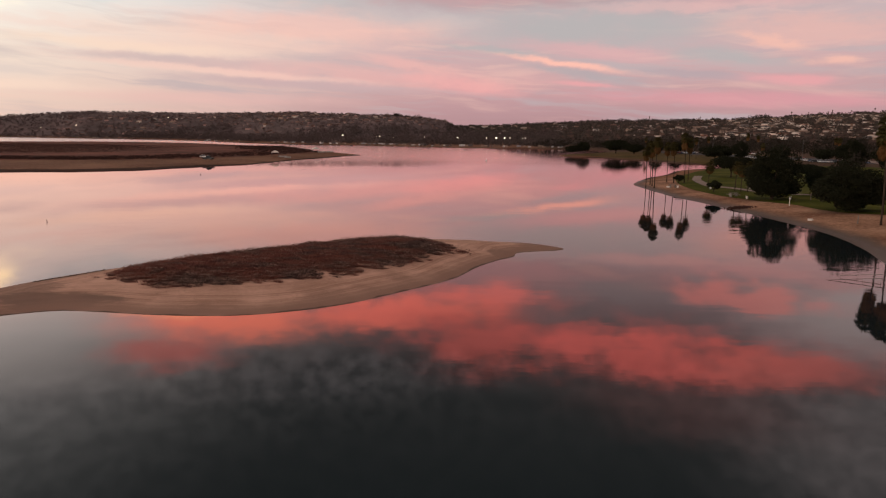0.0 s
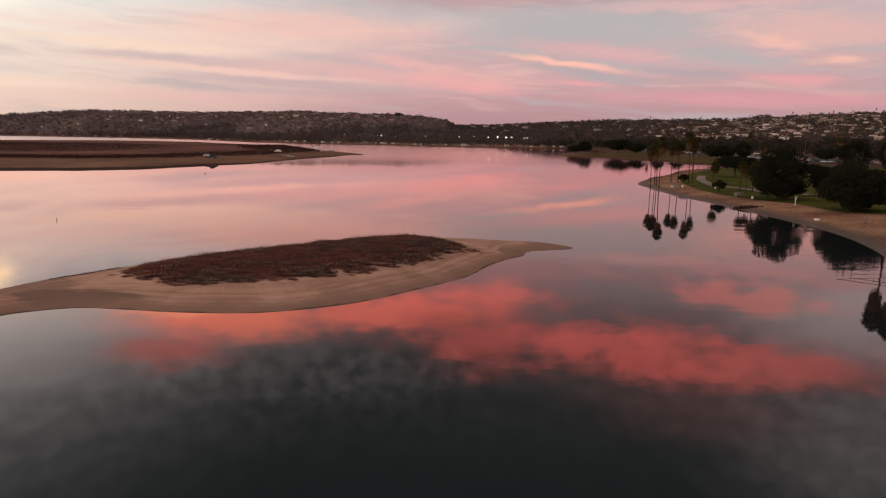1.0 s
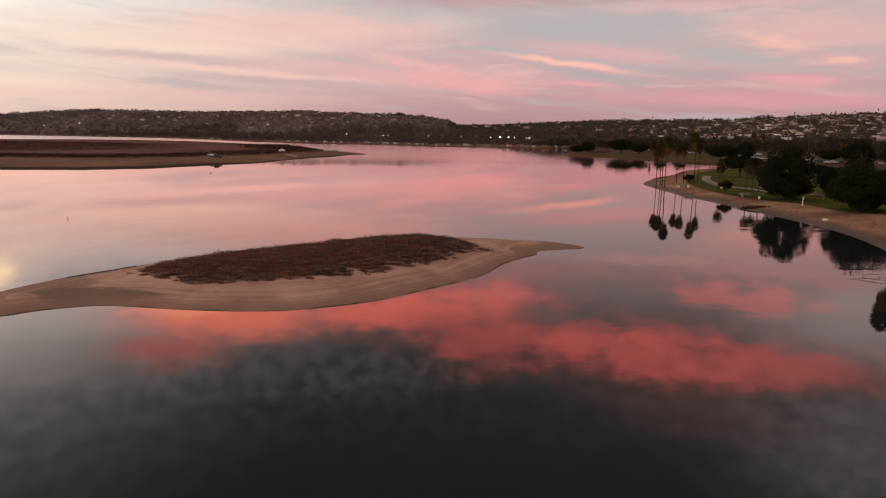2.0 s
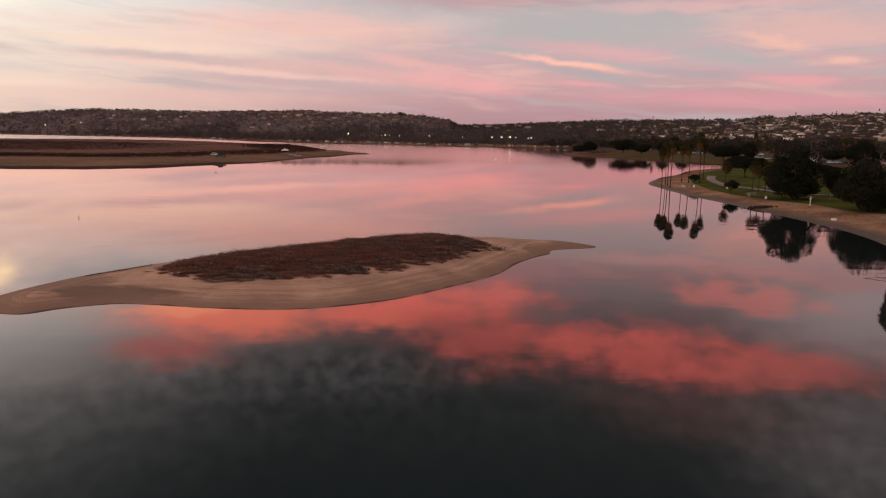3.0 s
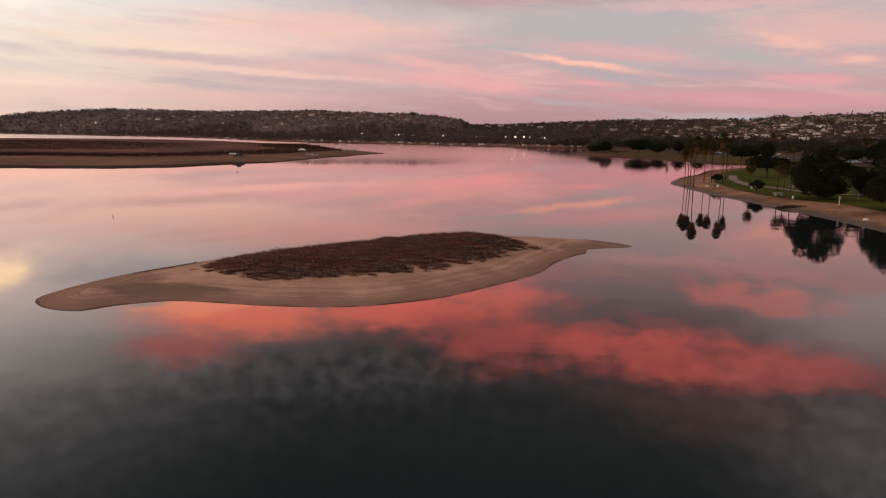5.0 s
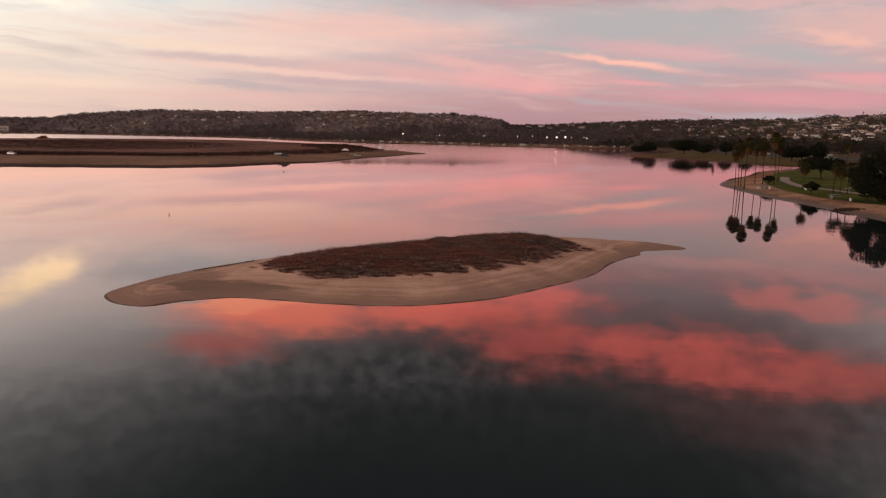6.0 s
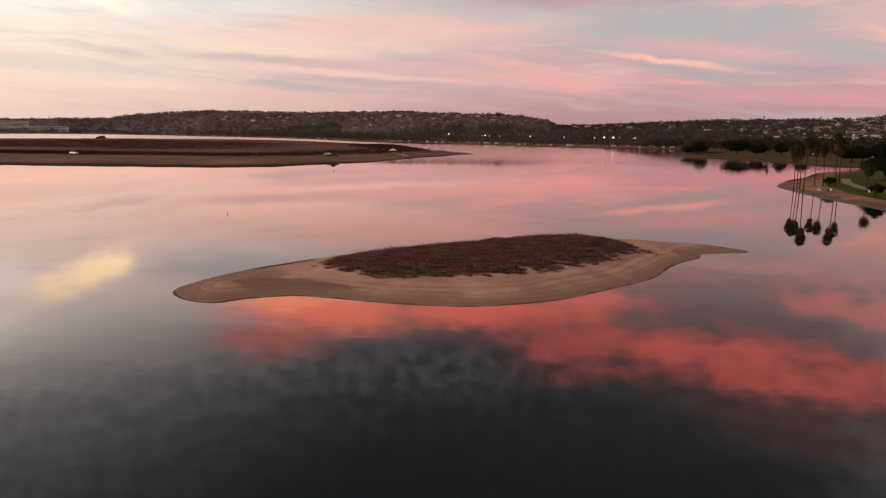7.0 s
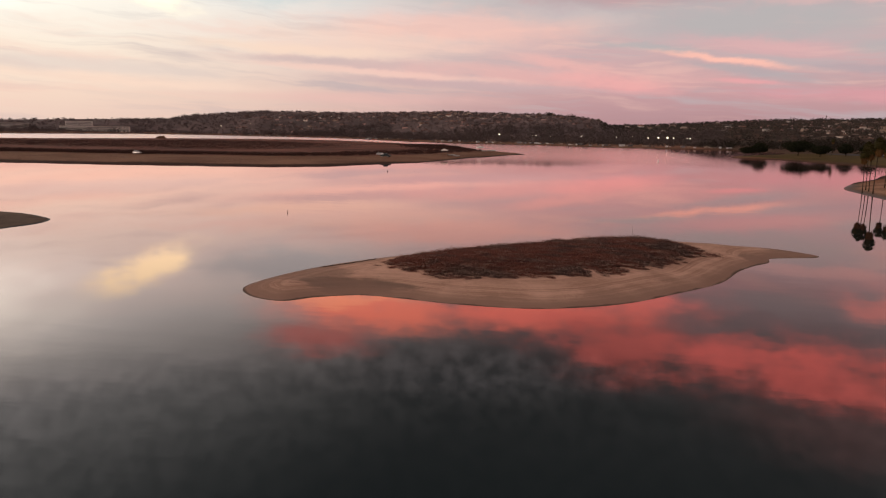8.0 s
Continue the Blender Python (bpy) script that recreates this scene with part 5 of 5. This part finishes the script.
def beach_sign(x, y):
    t = thing("sign", "small white sign on a post at the lawn's edge", "sign")
    part("post", Build().box(-0.06, 0.06, -0.06, 0.06, -0.3, 1.9, 0.01).mesh("post"), WHITE, t)
    part("board", Build().box(-0.3, 0.3, -0.12, -0.07, 1.45, 2.0, 0.01).mesh("board"), WHITE, t)
    part("lettering", Build().box(-0.2, 0.2, -0.135, -0.125, 1.8, 1.88).mesh("lettering"), POLE, t, "dark bars of unreadable writing")
    t.matrix_world = on_ground(x, y, 25)


def litter_bin(x, y):
    t = thing("litter_bin", "pale round litter bin on the lawn", "litter bin", "litter bins")
    part("drum", Build().tube([(0, 0, -0.05), (0, 0, 0.1), (0, 0, 0.95), (0, 0, 1.0)], [0.36, 0.4, 0.4, 0.38], 14).mesh("drum", True), WHITE, t)
    part("lid", Build().tube([(0, 0, 1.0), (0, 0, 1.1), (0, 0, 1.2)], [0.43, 0.40, 0.15], 14).mesh("lid", True), STONE, t)
    t.matrix_world = on_ground(x, y, 0, 0.62, -0.12)


def picnic_table(x, y, turn):
    t = thing("picnic_table", "pale concrete picnic table with two benches", "picnic table", "picnic tables")
    part("tabletop", Build().box(-1.1, 1.1, -0.4, 0.4, 0.7, 0.8, 0.02).mesh("tabletop"), STONE, t)
    seat = Build().box(-1.1, 1.1, -0.15, 0.15, 0.4, 0.47, 0.02).mesh("bench")
    for b in (-0.8, 0.8):
        part("bench", seat, STONE, t).location = (0, b, 0)
    leg = Build().box(-0.08, 0.08, -0.85, 0.85, 0.33, 0.42, 0.02).box(-0.1, 0.1, -0.3, 0.3, -0.1, 0.72, 0.02).mesh("leg")
    for a in (-0.7, 0.7):
        part("leg", leg, STONE, t).location = (a, 0, 0)
    t.matrix_world = on_ground(x, y, turn, 1.1, -0.1)


def fire_ring(x, y, label="pale concrete fire ring on the sand"):
    t = thing("fire_ring", label, "fire ring", "fire rings")
    r = Build()
    n = 16
    prof = ((0.55, 0.0), (0.62, 0.0), (0.62, 0.42), (0.55, 0.42))
    r.add([(math.cos(6.2832 * k / n) * a, math.sin(6.2832 * k / n) * a, z) for k in range(n) for a, z in prof],
          [(k * 4 + m, k * 4 + (m + 1) % 4, ((k + 1) % n) * 4 + (m + 1) % 4, ((k + 1) % n) * 4 + m) for k in range(n) for m in range(4)])
    part("ring", r.mesh("ring"), WHITE, t)
    part("ash", Build().tube([(0, 0, 0.0), (0, 0, 0.12)], [0.56, 0.5], 14).mesh("ash"), TYRE, t, "dark ash")
    t.matrix_world = on_ground(x, y, 0, 0.75, -0.06)


beach_sign(73.1, 146.6)
litter_bin(70.9, 162.3)
litter_bin(73.6, 192.0)
litter_bin(66.9, 199.0)
picnic_table(70.4, 168.8, 15)
picnic_table(66.0, 200.5, 5)
picnic_table(84.0, 190.0, 40)
fire_ring(66.5, 125.2)
fire_ring(65.4, 203.0)


def kelp(x, y, wide, seed):
    r = np.random.default_rng(seed)
    n = 420
    q = r.normal(size=(n, 2)) * (wide * 0.4, 0.8)
    p = np.column_stack([x + q[:, 0], y + q[:, 1], land(x + q[:, 0], y + q[:, 1]) + 0.10 + r.uniform(0, 0.12, n)])
    ob = new("seaweed_heap", leaf_mesh("seaweed_heap", p, 0.28, r, -0.5))
    ob.data.materials.append(MARSHLEAF)
    tagged(ob, "dark heap of seaweed on the sand", "seaweed", kind="stuff")


kelp(63.9, 149.0, 3.2, 1)


def bollard(x, y, high, label):
    t = thing("post", label, "post", "posts on the beach")
    part("shaft", Build().tube([(0, 0, -0.3), (0, 0, high * 0.9), (0, 0, high)], [0.09, 0.085, 0.07], 8).mesh("shaft", True), STONE, t)
    part("cap", Build().tube([(0, 0, high), (0, 0, high + 0.12)], [0.11, 0.04], 8).mesh("cap", True), STONE, t)
    t.matrix_world = on_ground(x, y, 0)


bollard(70.8, 118.0, 1.4, "pale post standing in the beach sand")
bollard(83.0, 157.0, 1.6, "pale post at the back of the lawn")


def light_mast(x, y, high):
    t = thing("light_mast", "slim grey light mast among the park trees", "light mast", "light masts")
    part("pole", Build().tube([(0, 0, -0.3), (0, 0, high * 0.5), (0, 0, high)], [0.14, 0.1, 0.07], 8).mesh("pole", True), POLE, t)
    part("lantern", Build().box(-0.5, 0.5, -0.2, 0.2, high - 0.05, high + 0.2, 0.05).mesh("lantern"), STONE, t)
    t.matrix_world = on_ground(x, y, 20)


light_mast(163.3, 427, 12.5)
light_mast(188, 520, 12)
light_mast(240, 470, 12)

# a pipe rail running down the sand into the water
rail = thing("handrail", "rusty pipe handrail running down the sand into the water", "handrail")
ends = ((53.5, 71.2, 1.15), (40.3, 74.6, -0.15))


def along(u, side):
    (ax, ay, az_), (bx, by, bz) = ends
    return Vector((ax + (bx - ax) * u + side * 0.27, ay + (by - ay) * u + side * 0.96, az_ + (bz - az_) * u))


RUST = paint("rusty_pipe", (0.10, 0.065, 0.05), 0.7)
for side in (0.0, 2.2):
    p = [along(u / 8, side) for u in range(9 if side == 0 else 7)]
    part("rail", Build().tube(p, [0.026] * len(p), 6).mesh("rail", True), RUST, rail)
    for q in p[1::1]:
        if q.z > 0.1:
            part("post", Build().tube([(q.x, q.y, -1.0), (q.x, q.y, q.z)], [0.022, 0.022], 6).mesh("post", True), RUST, rail)

# stakes and buoys standing in the bay
stake = thing("mooring_stake", "crooked dark mooring stake standing in the water", "stake")
part("shaft", Build().tube([(0, 0, -1.6), (0, 0, 0.15), (-0.1, 0, 0.42), (-0.02, 0, 0.75)], [0.09, 0.08, 0.07, 0.05], 7).mesh("shaft", True), BARK, stake)
part("collar", Build().tube([(-0.02, 0, 0.12), (-0.04, 0, 0.22)], [0.11, 0.1], 8).mesh("collar", True), RUST, stake)
stake.location, stake.scale = (-66.3, 115.4, 0), (0.62, 0.62, 0.62)
mark = thing("channel_marker", "small white channel marker floating on the bay", "buoy")
part("float", Build().tube([(0, 0, -0.5), (0, 0, 0.0), (0, 0, 0.5), (0, 0, 0.7)], [0.3, 0.6, 0.55, 0.2], 12).mesh("float", True), WHITE, mark)
part("mast", Build().tube([(0, 0, 0.6), (0, 0, 1.7)], [0.2, 0.14], 8).mesh("mast", True), WHITE, mark)
part("lantern", Build().tube([(0, 0, 1.7), (0, 0, 1.8), (0, 0, 2.1)], [0.2, 0.28, 0.18], 8).mesh("lantern", True), WHITE, mark)
mark.location, mark.scale = (25.4, 420, 0), (0.6, 0.6, 0.6)
buoy = thing("buoy", "small dark buoy floating on the bay", "buoy")
part("float", Build().tube([(0, 0, -0.25), (0, 0, 0.0), (0, 0, 0.3), (0, 0, 0.45)], [0.1, 0.3, 0.26, 0.08], 10).mesh("float", True), RUST, buoy)
part("staff", Build().tube([(0, 0, 0.4), (0, 0, 1.1)], [0.05, 0.03], 6).mesh("staff", True), POLE, buoy)
buoy.location, buoy.scale = (-87.2, 250, 0), (0.6, 0.6, 0.6)

# drift wrack along the back of the islet, and a thin stick standing in the scrub
w = np.linspace(0, 1, 420)
p = np.column_stack([-40.9 + 4.6 * w + rng.normal(size=420) * 0.10, 67.7 + 5.9 * w + rng.normal(size=420) * 0.10, np.zeros(420)])
p = p[rng.uniform(size=420) < 0.45 + 0.55 * np.sin(w * 9.0) ** 2]
p[:, 2] = island_height(p[:, 0], p[:, 1]) + 0.02 + rng.uniform(0, 0.05, len(p))
wrack = new("drift_wrack", leaf_mesh("drift_wrack", p, 0.13, rng, 0.0, 0.2, 0.75))
wrack.data.materials.append(BARK)
tagged(wrack, "dark line of washed-up weed on the islet's sand", "seaweed", kind="stuff")
stick = thing("stick", "thin bare stick standing up in the islet scrub", "stick")
part("shaft", Build().tube([(0, 0, -0.3), (0.02, 0, 0.9), (-0.02, 0, 1.9)], [0.016, 0.011, 0.007], 6).mesh("shaft", True), WOOD, stick)
part("tip", Build().tube([(-0.02, 0, 1.9), (0.0, 0, 2.0)], [0.008, 0.004], 5).mesh("tip", True), WOOD, stick)
stick.location = (-6.8, 93.2, float(island_height(np.array([-6.8]), np.array([93.2]))[0]))

p = np.column_stack([rng.normal(size=120) * 0.55 + 2.3, rng.normal(size=120) * 0.5 + 86.4, np.zeros(120)])
p[:, 2] = island_height(p[:, 0], p[:, 1]) + 0.05 + rng.uniform(0, 0.1, 120)
weed = new("weed_patch", leaf_mesh("weed_patch", p, 0.15, rng, 0.0, 0.2, 0.8))
weed.data.materials.append(BRUSH)
tagged(weed, "small brown weed patch on the islet's bare sand", "weeds", kind="stuff")
